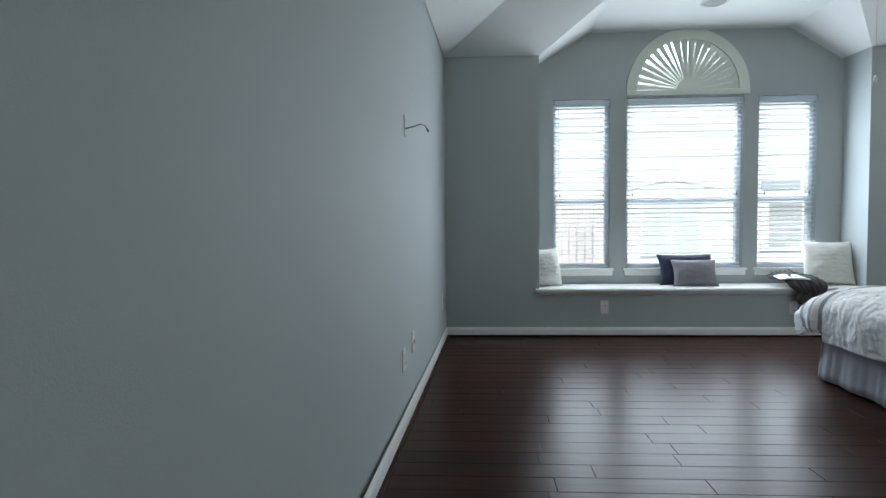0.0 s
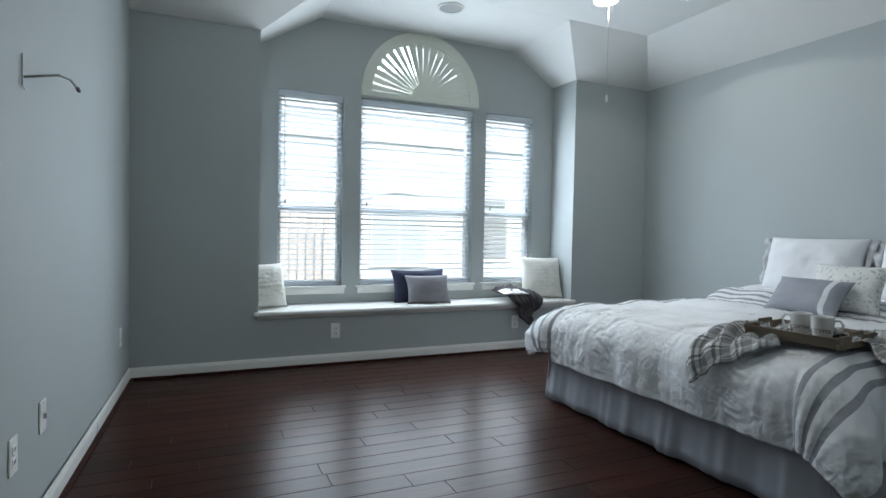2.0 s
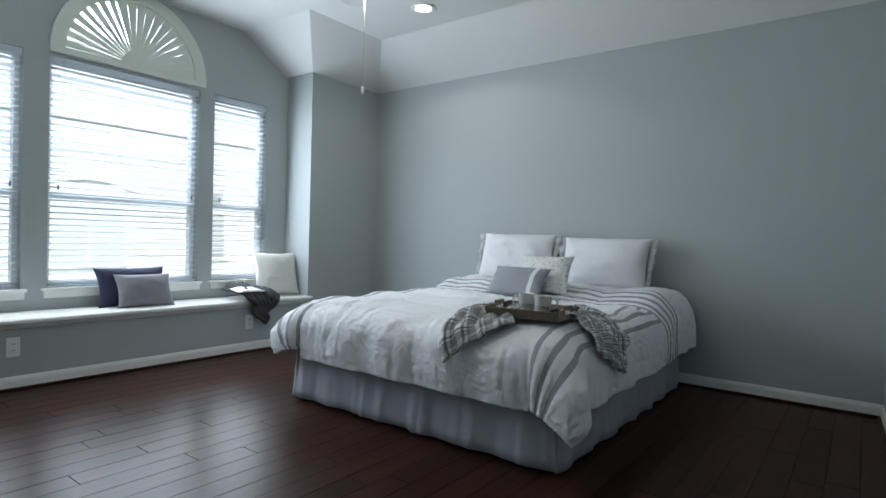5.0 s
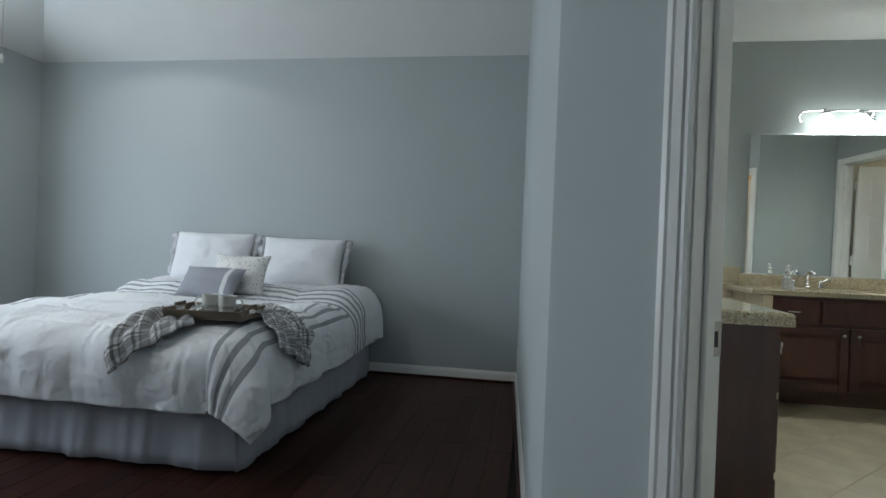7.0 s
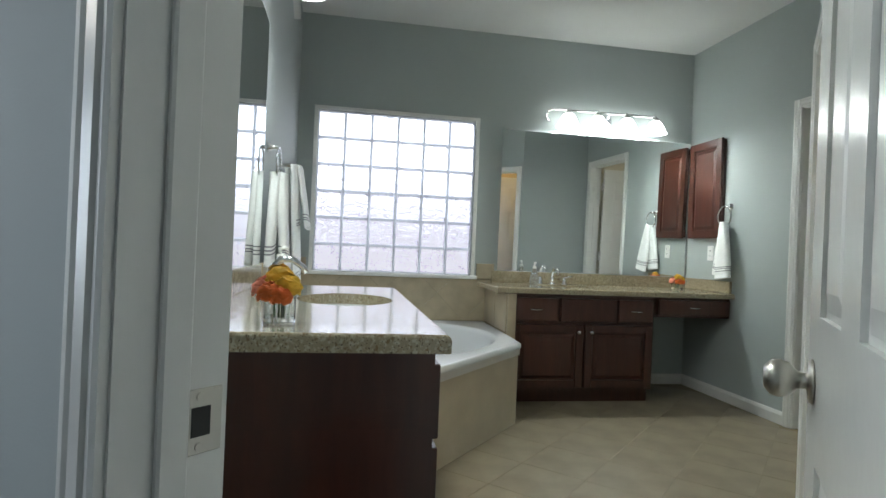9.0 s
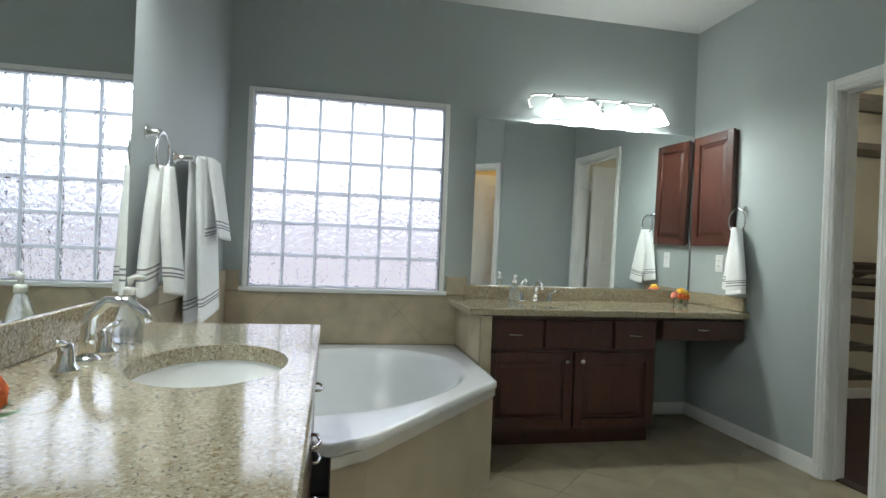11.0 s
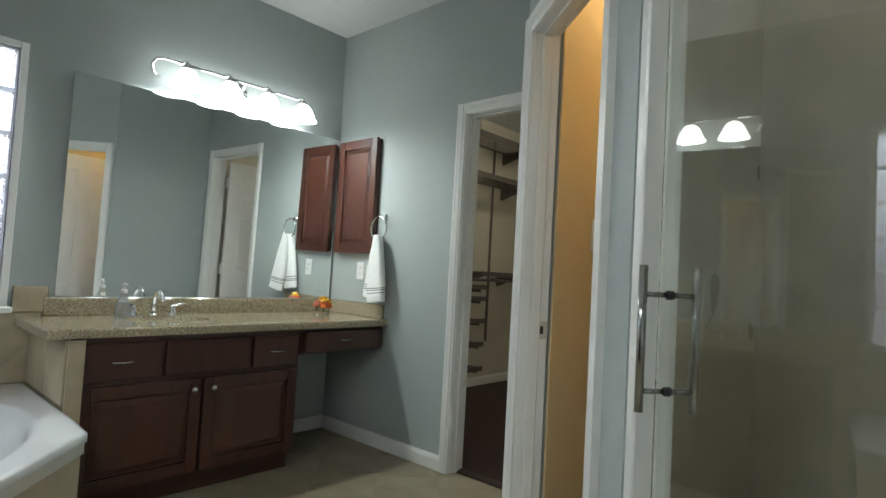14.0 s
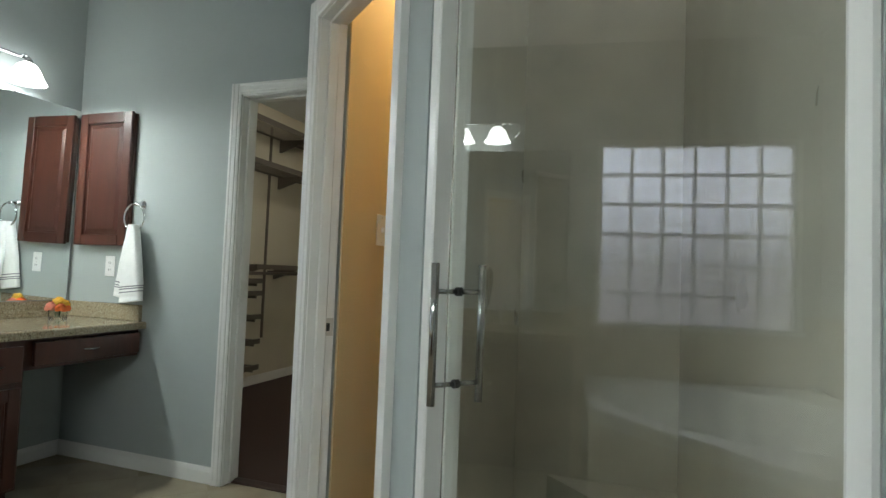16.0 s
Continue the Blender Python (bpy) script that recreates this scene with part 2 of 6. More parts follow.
def tube(bm, pts, r, seg=10):
    pts = [Vector(p) for p in pts]
    rings, side = [], None
    for i, p in enumerate(pts):
        d = (pts[min(i + 1, len(pts) - 1)] - pts[max(i - 1, 0)]).normalized()
        ref = side if side is not None else (Vector((0, 0, 1)) if abs(d.z) < 0.9 else Vector((1, 0, 0)))
        s = (ref - d * ref.dot(d)).normalized()
        side, q = s, d.cross(s)
        rr = r[i] if isinstance(r, (list, tuple)) else r
        rings.append([bm.verts.new(p + rr * (s * math.cos(2 * math.pi * k / seg) + q * math.sin(2 * math.pi * k / seg))) for k in range(seg)])
    for a, b in zip(rings, rings[1:]):
        for k in range(seg):
            j = (k + 1) % seg
            bm.faces.new((a[k], a[j], b[j], b[k]))
    bm.faces.new(rings[0][::-1])
    bm.faces.new(rings[-1])
    return bm


def ring(bm, centre, radius, r, ax1, ax2, seg=32, part_of=1.0):
    c, ax1, ax2 = Vector(centre), Vector(ax1), Vector(ax2)
    n = ax1.cross(ax2)
    rings = []
    for i in range(seg):
        a = 2 * math.pi * i / seg
        o = ax1 * math.cos(a) + ax2 * math.sin(a)
        rings.append([bm.verts.new(c + o * (radius + r * math.cos(2 * math.pi * k / 8)) + n * r * math.sin(2 * math.pi * k / 8)) for k in range(8)])
    for i in range(seg):
        a, b = rings[i], rings[(i + 1) % seg]
        for k in range(8):
            j = (k + 1) % 8
            bm.faces.new((a[k], a[j], b[j], b[k]))
    return bm


def mesh_of(name, bm, material, smooth=False):
    bmesh.ops.recalc_face_normals(bm, faces=bm.faces)
    me = bpy.data.meshes.new(name)
    bm.to_mesh(me)
    bm.free()
    for x in (material if isinstance(material, (list, tuple)) else [material]):
        me.materials.append(x)
    if smooth:
        for p in me.polygons:
            p.use_smooth = True
    return me


def thing(name, label, category, m=None, group="", kind=""):
    ob = tagged(new(name), label, category, group, kind)
    ob.empty_display_size = 0.1
    if m is not None:
        ob.matrix_world = m
    return ob


def part(name, bm, material, parent=None, label="", smooth=False, m=None):
    ob = new(name, mesh_of(name, bm, material, smooth))
    if parent is not None:
        ob.parent = parent
    if m is not None:
        ob.matrix_local = m
    return tagged(ob, label)


def solid(name, bm, material, label, category, m=None, kind="", group="", smooth=False):
    ob = new(name, mesh_of(name, bm, material, smooth))
    if m is not None:
        ob.matrix_world = m
    return tagged(ob, label, category, group, kind)


def setting(name, bm, material, label, m=None):
    return solid(name, bm, material, label, name.split("_")[0], m, "structure")


B = bmesh.new

# ---- large structure ----
DOORWALL = pose(1.66, 1.625, 0, 0, 0, 225)
SHOWERWALL = pose(0.794, 0.946, 0, 0, 0, -40)
TOP, PLATE_Z, FLAT_Z, BATH_Z = 3.0, 2.53, 2.83, 2.80

# bedroom walls
setting("wall_west", prism(B(), [(0.005, 6.1), (-0.3225, -0.45), (-0.46, -0.45), (-0.14, 6.1)], 0, TOP), PAINT, "grey painted bedroom wall with outlets")
bm = B()
box(bm, -0.14, 0.84, 6.0, 6.5, 0, TOP)
box(bm, 3.675, 4.67, 6.0, 6.5, 0, TOP)
box(bm, 0.84, 3.675, 6.0, 6.1, 0, 0.395)
setting("wall_north", bm, PAINT, "grey painted wall with window bay")
WINS = [(1.02, 1.555), (1.705, 2.79), (2.92, 3.45)]
WZ0, WZ1 = 0.585, 2.19
bm = B()
edges = [0.84] + [x for w in WINS for x in w] + [3.675]
for a, b in zip(edges[::2], edges[1::2]):
    box(bm, a, b, 6.36, 6.5, 0, WZ1)
for a, b in WINS:
    box(bm, a, b, 6.36, 6.5, 0, WZ0)
ARX, ARZ, ARR = 2.262, 2.255, 0.49
box(bm, 0.84, ARX - ARR, 6.36, 6.5, WZ1, TOP)
box(bm, ARX + ARR, 3.675, 6.36, 6.5, WZ1, TOP)
box(bm, ARX - ARR, ARX + ARR, 6.36, 6.5, WZ1, ARZ)
K = 20
for k in range(K):
    a0, a1 = math.pi * k / K, math.pi * (k + 1) / K
    p0, p1 = (ARX + ARR * math.cos(a0), ARZ + ARR * math.sin(a0)), (ARX + ARR * math.cos(a1), ARZ + ARR * math.sin(a1))
    prism(bm, [p0, p1, (p1[0], TOP), (p0[0], TOP)], 6.36, 6.5, "y")
bmesh.ops.remove_doubles(bm, verts=bm.verts, dist=0.0003)
setting("wall_bay", bm, PAINT, "grey bay wall with three windows and an arch")
setting("wall_east", box(B(), 4.55, 4.67, 1.70, 6.0, 0, TOP), PAINT, "grey painted wall behind the bed")
bm = B()
prism(bm, [(1.648, 1.598), (1.650, 1.612), (1.664, 1.6245), (1.69, 1.6265), (4.67, 1.755), (5.26, 1.755), (5.26, 1.54), (1.743, 1.54)], 0, TOP)
setting("wall_partition", bm, PAINT, "grey wall between bedroom and bathroom")
bm = B()
J0, J1, DH = 0.368, 1.04, 2.06
box(bm, 0.012, J0 - 0.02, 0, 0.12, 0, TOP)
box(bm, J1 + 0.02, 2.75, 0, 0.12, 0, TOP)
box(bm, J0 - 0.02, J1 + 0.02, 0, 0.12, DH + 0.02, TOP)
setting("wall_doorway", bm, PAINT, "angled grey wall with the bathroom doorway", DOORWALL)
setting("wall_hall", prism(B(), [(-0.40, -0.40), (-0.33, -0.45), (0.2, -0.8), (0.2, -0.9), (-0.5, -0.45)], 0, TOP), PAINT, "grey wall closing the bedroom entry")

# bedroom ceiling, one mesh
bm = B()
def face(*pts):
    bm.faces.new([bm.verts.new(p) for p in pts])
P, F = PLATE_Z, FLAT_Z
face((0.28, -0.6, F), (4.02, -0.6, F), (4.02, 5.47, F), (0.53, 5.47, F))
face((1.34, 5.47, F), (3.19, 5.47, F), (3.19, 6.37, F), (1.34, 6.37, F))
face((0, 6, P), (0.84, 6, P), (1.34, 5.47, F), (0.53, 5.47, F))
face((0.84, 6.37, P), (0.84, 6, P), (1.34, 5.47, F), (1.34, 6.37, F))
face((3.675, 6, P), (3.675, 6.37, P), (3.19, 6.37, F), (3.19, 5.47, F))
face((3.675, 6, P), (4.555, 6.0, P), (4.02, 5.47, F), (3.19, 5.47, F))
face((4.555, 6, P), (4.555, 1.5, P), (4.02, 1.5, F), (4.02, 5.47, F))
face((-0.33, -0.6, P), (0, 6, P), (0.53, 5.47, F), (0.28, -0.6, F))
face((4.02, 1.5, F), (4.02, -0.6, F), (4.555, -0.6, F), (4.555, 1.5, F))
bmesh.ops.remove_doubles(bm, verts=bm.verts, dist=0.0005)
ob = setting("ceiling_bedroom", bm, CEIL, "white coved bedroom ceiling")
mod = ob.modifiers.new("thick", "SOLIDIFY")
mod.thickness, mod.offset = 0.05, 0

# bathroom walls
GB = (0.17, 1.395, 0.86, 2.08)
bm = B()
box(bm, 5.14, 5.26, GB[1], 1.54, 0, TOP)
box(bm, 5.14, 5.26, -1.85, GB[0], 0, TOP)
box(bm, 5.14, 5.26, GB[0], GB[1], 0, GB[2])
box(bm, 5.14, 5.26, GB[0], GB[1], GB[3], TOP)
setting("wall_bath_east", bm, BATHPAINT, "grey bathroom wall with glass block window")
CL0, CL1, CLH = 3.13, 3.945, 2.055
bm = B()
box(bm, 2.99, CL0 - 0.02, -1.83, -1.71, 0, TOP)
box(bm, CL1 + 0.02, 5.14, -1.83, -1.71, 0, TOP)
box(bm, CL0 - 0.02, CL1 + 0.02, -1.83, -1.71, CLH + 0.02, TOP)
setting("wall_bath_south", bm, BATHPAINT, "grey bathroom wall with closet doorway")
TW0, TW1, TH = 2.20, 2.785, 1.965
SW0, SW1 = 1.265, 2.0
bm = B()
box(bm, TW1 + 0.02, 2.87, -0.09, 0, 0, TOP)
box(bm, SW1 + 0.03, TW0 - 0.02, -0.09, 0, 0, TOP)
box(bm, TW0 - 0.02, TW1 + 0.02, -0.09, 0, TH + 0.02, TOP)
box(bm, SW0 - 0.03, SW1 + 0.03, -0.12, 0, 2.35, TOP)
box(bm, 0.5, SW0 - 0.03, -0.12, 0, 0, TOP)
setting("wall_shower_front", bm, BATHPAINT, "angled grey wall with toilet door and shower", SHOWERWALL)
setting("wall_toilet_east", prism(B(), [(2.99, -0.905), (2.99, -1.83), (2.87, -1.83), (2.87, -0.935)], 0, TOP), BATHPAINT, "grey wall beside the toilet room")
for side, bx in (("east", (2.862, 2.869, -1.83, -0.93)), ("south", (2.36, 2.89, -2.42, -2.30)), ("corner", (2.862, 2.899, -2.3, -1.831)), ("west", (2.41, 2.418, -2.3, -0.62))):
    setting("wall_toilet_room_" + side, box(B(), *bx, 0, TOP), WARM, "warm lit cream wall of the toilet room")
bm = B()
box(bm, 2.34, 2.41, -2.3, -0.60, 0, 2.81)
prism(bm, [(1.79, -1.35), (1.70, 0.0), (1.52, 0.0), (1.52, -1.35)], 0, 2.81)
box(bm, 1.52, 2.34, -1.45, -1.35, 0, 2.81)
setting("wall_shower", bm, STILE, "beige tiled shower walls")
bm = B()
box(bm, 1.3, 5.26, -2.5, 1.7, BATH_Z, BATH_Z + 0.1)
setting("ceiling_bathroom", bm, CEIL, "flat white bathroom ceiling")
for side, bx in (("west", (2.9, 2.99, -5.2, -1.83)), ("east", (5.45, 5.55, -5.2, -1.83)), ("south", (2.9, 5.55, -5.3, -5.2))):
    setting("wall_closet_" + side, box(B(), *bx, 0, 2.8), CREAM, "cream painted walk-in closet wall")
bm = B()
box(bm, 2.99, CL0 - 0.02, -1.838, -1.831, 0, CLH + 0.02)
box(bm, CL1 + 0.02, 5.45, -1.838, -1.831, 0, CLH + 0.02)
box(bm, 2.99, 5.45, -1.838, -1.831, CLH + 0.02, 2.75)
setting("wall_closet_north", bm, CREAM, "cream closet wall round the doorway")
setting("ceiling_closet", box(B(), 2.9, 5.55, -5.3, -1.83, 2.75, 2.8), CEIL, "white closet ceiling")
setting("floor_closet", box(B(), 2.9, 5.55, -5.3, -1.80, -0.1, 0.003), CARPET, "dark brown closet floor")

# floors under the boards and tiles
setting("floor_bedroom", prism(B(), [(-0.45, -0.9), (0.2, -0.9), (0.2, -0.01), (1.70, 1.50), (4.67, 1.70), (4.67, 6.1), (-0.45, 6.1)], -0.12, -0.014), SUBFLOOR, "dark cherry hardwood floor of wide boards")
setting("floor_bathroom", prism(B(), [(0.2, -0.05), (1.70, 1.46), (1.75, 1.65), (5.2, 1.65), (5.2, -1.77), (2.3, -2.45), (1.4, -1.45)], -0.12, -0.0025), GROUT, "beige stone tile bathroom floor")

# ---- trim ----
# Unseen slab, added so no sun leaks in past the ceilings.
setting("roof_slab", box(B(), -0.6, 5.4, -5.6, 6.7, 3.02, 3.12), ROOF, "unseen flat slab added above the house to block the sun")


def run_board(bm, p, q, h, t, z0=0.0):
    """A skirting board on the left of the way from p to q, with a rounded top."""
    p, q = Vector((*p, 0)), Vector((*q, 0))
    d = (q - p).normalized()
    n = Vector((-d.y, d.x, 0))
    prof = [(0, z0), (t, z0), (t, z0 + h * 0.72), (t * 0.75, z0 + h * 0.86), (t * 0.4, z0 + h), (0, z0 + h)]
    a = [bm.verts.new(p + n * s + Vector((0, 0, z))) for s, z in prof]
    b = [bm.verts.new(q + n * s + Vector((0, 0, z))) for s, z in prof]
    bm.faces.new(a[::-1])
    bm.faces.new(b)
    for i in range(len(prof)):
        j = (i + 1) % len(prof)
        bm.faces.new((a[i], a[j], b[j], b[i]))


def at_door(u, v=0.0):
    p = DOORWALL @ Vector((u, v, 0))
    return (p.x, p.y)


def at_shower(w, d=0.0):
    p = SHOWERWALL @ Vector((w, d, 0))
    return (p.x, p.y)


for name, runs, label in (
    ("baseboard_bedroom", [((4.55, 6.0), (0.0, 6.0)), ((0.0, 6.0), (-0.27, -0.4)), ((1.69, 1.6265), (4.55, 1.75)), ((4.55, 1.75), (4.55, 6.0)), (at_door(0.30), at_door(0.0)), (at_door(2.6), at_door(1.105))], "white painted bedroom baseboard"),
    ("baseboard_bathroom", [((CL1 + 0.06, -1.71), (5.14, -1.71)), ((5.14, -1.71), (5.14, -1.1)), ((2.99, -0.95), (2.99, -1.71)), ((2.99, -1.71), (CL0 - 0.06, -1.71)), (at_shower(SW0 - 0.06), at_shower(0.6))], "white painted bathroom baseboard"),
):
    bm = B()
    for a, b in runs:
        run_board(bm, a, b, 0.085, 0.013)
    ob = setting(name, bm, TRIM, label)
bm = B()
for a, b in [((4.55, 6.0), (0.0, 6.0)), ((0.0, 6.0), (-0.27, -0.4)), ((1.69, 1.6265), (4.55, 1.75)), ((4.55, 1.75), (4.55, 6.0))]:
    run_board(bm, a, b, 0.018, 0.028)
setting("trim_shoe_moulding", bm, PLANK, "dark wood shoe moulding along the floor")
bm = B()
run_board(bm, (5.45, -5.1), (5.45, -1.83), 0.09, 0.013)
setting("baseboard_closet", bm, TRIM, "white closet baseboard")


def casing(name, label, m, u0, u1, h, depth, faces, bottom=0.0):
    """Lining, stops and stepped casings of a doorway between u0 and u1 in a wall's own frame; depth runs from 0 to depth."""
    top = thing(name, label, "door frame", m, kind="structure")
    lo, hi = min(0, depth), max(0, depth)
    for side, (a, b) in (("jamb", (u0 - 0.02, u0)), ("jamb", (u1, u1 + 0.02))):
        part(side, box(B(), a, b, lo, hi, bottom, h), TRIM, top)
    part("head_jamb", box(B(), u0 - 0.02, u1 + 0.02, lo, hi, h, h + 0.02), TRIM, top)
    mid = (lo + hi) / 2
    for a, b in ((u0, u0 + 0.011), (u1 - 0.011, u1)):
        part("door_stop", box(B(), a, b, mid - 0.017, mid + 0.017, bottom, h, 0.003), TRIM, top)
    part("door_stop", box(B(), u0, u1, mid - 0.017, mid + 0.017, h - 0.011, h, 0.003), TRIM, top)
    for f in faces:
        s = -1 if f == lo else 1
        prof = [(0.005, 0), (0.005, 0.010), (0.012, 0.013), (0.020, 0.0125), (0.024, 0.017), (0.044, 0.018), (0.050, 0.021), (0.062, 0.020), (0.064, 0)]
        for left in (True, False):
            poly = [((u0 - a) if left else (u1 + a), f + s * t) for a, t in prof]
            part("casing", prism(B(), poly, bottom, h + 0.064), TRIM, top)
        poly = [(f + s * t, h + a) for a, t in prof]
        part("head_casing", prism(B(), poly, u0 - 0.0045, u1 + 0.0045, "x"), TRIM, top)
    return top


entry = casing("door_frame_1", "white painted door frame of the bathroom doorway", DOORWALL, J0, J1, DH, 0.12, (0, 0.12))
closet_frame = casing("door_frame_2", "white painted frame of the closet doorway", pose(0, -1.71, 0), CL0, CL1, CLH, -0.12, (0,))
toilet_frame = casing("door_frame_3", "white painted frame of the toilet doorway", SHOWERWALL, TW0, TW1, TH, -0.09, (0,))


def strike(parent, m):
    pl = part("strike_plate", box(B(), -0.001, 0.0015, -0.022, 0.022, -0.029, 0.029, 0.001), NICKEL, parent, "brushed metal strike plate", m=m)
    part("slot", box(B(), 0.001, 0.0022, -0.008, 0.010, -0.013, 0.013), DARK, pl, "dark latch hole")
    for z in (-0.022, 0.022):
        part("screw", lathe(B(), [(0, 0.0012), (0.004, 0.0012), (0.004, -0.001), (0, -0.001)], 10, pose(0.0015, 0.0, z, 0, 90)), NICKEL, pl)


strike(entry, pose(J0, 0.093, 0.85) @ Matrix.Scale(1.25, 4))
strike(toilet_frame, pose(TW1, -0.066, 0.955, 0, 0, 180))


GAPC = mat("grimy_gap", (0.20, 0.18, 0.15), 0.9, vary=0.1, bump=0)
SCREWC = mat("part_painted_screw", (0.42, 0.42, 0.40), 0.4, 0.3, vary=0.1, bump=0)


def six_panel_door(name, label, m, width, height, knob_z=0.93, material=None, hinges=True, y_thick=0.035):
    """A leaf hinged at its own x = 0 that runs along x; its faces look along y."""
    material = material or DOORP
    top = thing(name, label, "door", m, kind="structure")
    st, mid = 0.105, 0.10
    pw = (width - 2 * st - mid) / 2
    rows = [(0.20, 0.78), (0.98, 1.52), (1.64, height - 0.12)]
    leaf = part("leaf", box(B(), 0, width, 0.007, y_thick - 0.007, 0.01, height), material, top)
    for y0, y1 in ((0, 0.0072), (y_thick - 0.0072, y_thick)):
        bm = B()
        box(bm, 0, st, y0, y1, 0.01, height)
        box(bm, width - st, width, y0, y1, 0.01, height)
        box(bm, st + pw, st + pw + mid, y0, y1, 0.01, height)
        zs = [0.01] + [z for r in rows for z in r] + [height]
        for a, b in zip(zs[::2], zs[1::2]):
            box(bm, st, st + pw, y0, y1, a, b)
            box(bm, st + pw + mid, width - st, y0, y1, a, b)
        part("stile_face", bm, material, top)
        for a, b in rows:
            for x0 in (st, st + pw + mid):
                bm = B()
                yb, yt = (0.0072, 0.0015) if y0 == 0 else (y_thick - 0.0072, y_thick - 0.0015)
                i = 0.035
                o = [(x0 + 0.008, a + 0.008), (x0 + pw - 0.008, a + 0.008), (x0 + pw - 0.008, b - 0.008), (x0 + 0.008, b - 0.008)]
                n = [(x0 + i, a + i), (x0 + pw - i, a + i), (x0 + pw - i, b - i), (x0 + i, b - i)]
                vo = [bm.verts.new((x, yb, z)) for x, z in o]
                vn = [bm.verts.new((x, yt, z)) for x, z in n]
                bm.faces.new(vn)
                for k in range(4):
                    bm.faces.new((vo[k], vo[(k + 1) % 4], vn[(k + 1) % 4], vn[k]))
                part("panel", bm, material, top)
    for s, y in ((-1, 0), (1, y_thick)):
        prof = [(0, 0.062), (0.015, 0.061), (0.025, 0.052), (0.0275, 0.042), (0.024, 0.030), (0.013, 0.020), (0.011, 0.010), (0.014, 0.006), (0.030, 0.005), (0.032, 0.001), (0, 0.0)]
        part("knob", lathe(B(), prof, 24, pose(width - 0.06, y, knob_z, 90 if s < 0 else -90)), NICKEL, top, "brushed nickel round knob", True)
    if hinges:
        for z in (0.25, 0.995, height - 0.2):
            def plate(g):
                r, y0, y1, q = 0.014, -0.034 - g, y_thick - 0.004 + g, []
                for cy, cz, a0 in ((y1 - r, z + 0.051 + g - r, 0), (y1 - r, z - 0.051 - g + r, -90)):
                    arc = [(cy + r * math.cos(radians(a0 + d)), cz + r * math.sin(radians(a0 + d))) for d in (90, 68, 45, 22, 0)]
                    q += arc
                return q + [(y0, z - 0.051 - g), (y0, z + 0.051 + g)]
            h = part("hinge", prism(B(), plate(0.0), -0.004, -0.0012, "x"), DOORP, top, "painted-over hinge")
            part("gap", prism(B(), plate(0.0012), -0.0011, -0.0002, "x"), GAPC, h)
            part("knuckle", lathe(B(), [(0, -0.05), (0.006, -0.05), (0.006, 0.05), (0, 0.05)], 10, pose(-0.004, -0.034, z)), DOORP, h)
            for dy, dz in ((0.012, 0.036), (0.022, 0.0), (0.012, -0.036)):
                sc = part("screw", lathe(B(), [(0, 0.0008), (0.0042, 0.0008), (0.0046, -0.0005), (0, -0.0005)], 12, pose(-0.0042, dy, z + dz, 0, -90)), SCREWC, h)
    return top


hx, hy = at_door(J1 - 0.05, 0.118)
six_panel_door("door_1", "white six-panel bathroom door standing open", pose(hx, hy, 0, 0, 0, -37.5) @ pose(0.0, -0.035, 0), 0.64, 2.04, 0.885)
six_panel_door("door_2", "white six-panel closet door swung into the closet", pose(CL0 + 0.03, -1.85, 0, 0, 0, -88), 0.79, 2.03, hinges=True)
tx, ty = at_shower(TW0 + 0.012, -0.095)
six_panel_door("door_3", "six-panel toilet room door open under warm light", pose(tx + 0.0, ty, 0, 0, 0, -90) @ pose(0, -0.0, 0), 0.56, 1.94)

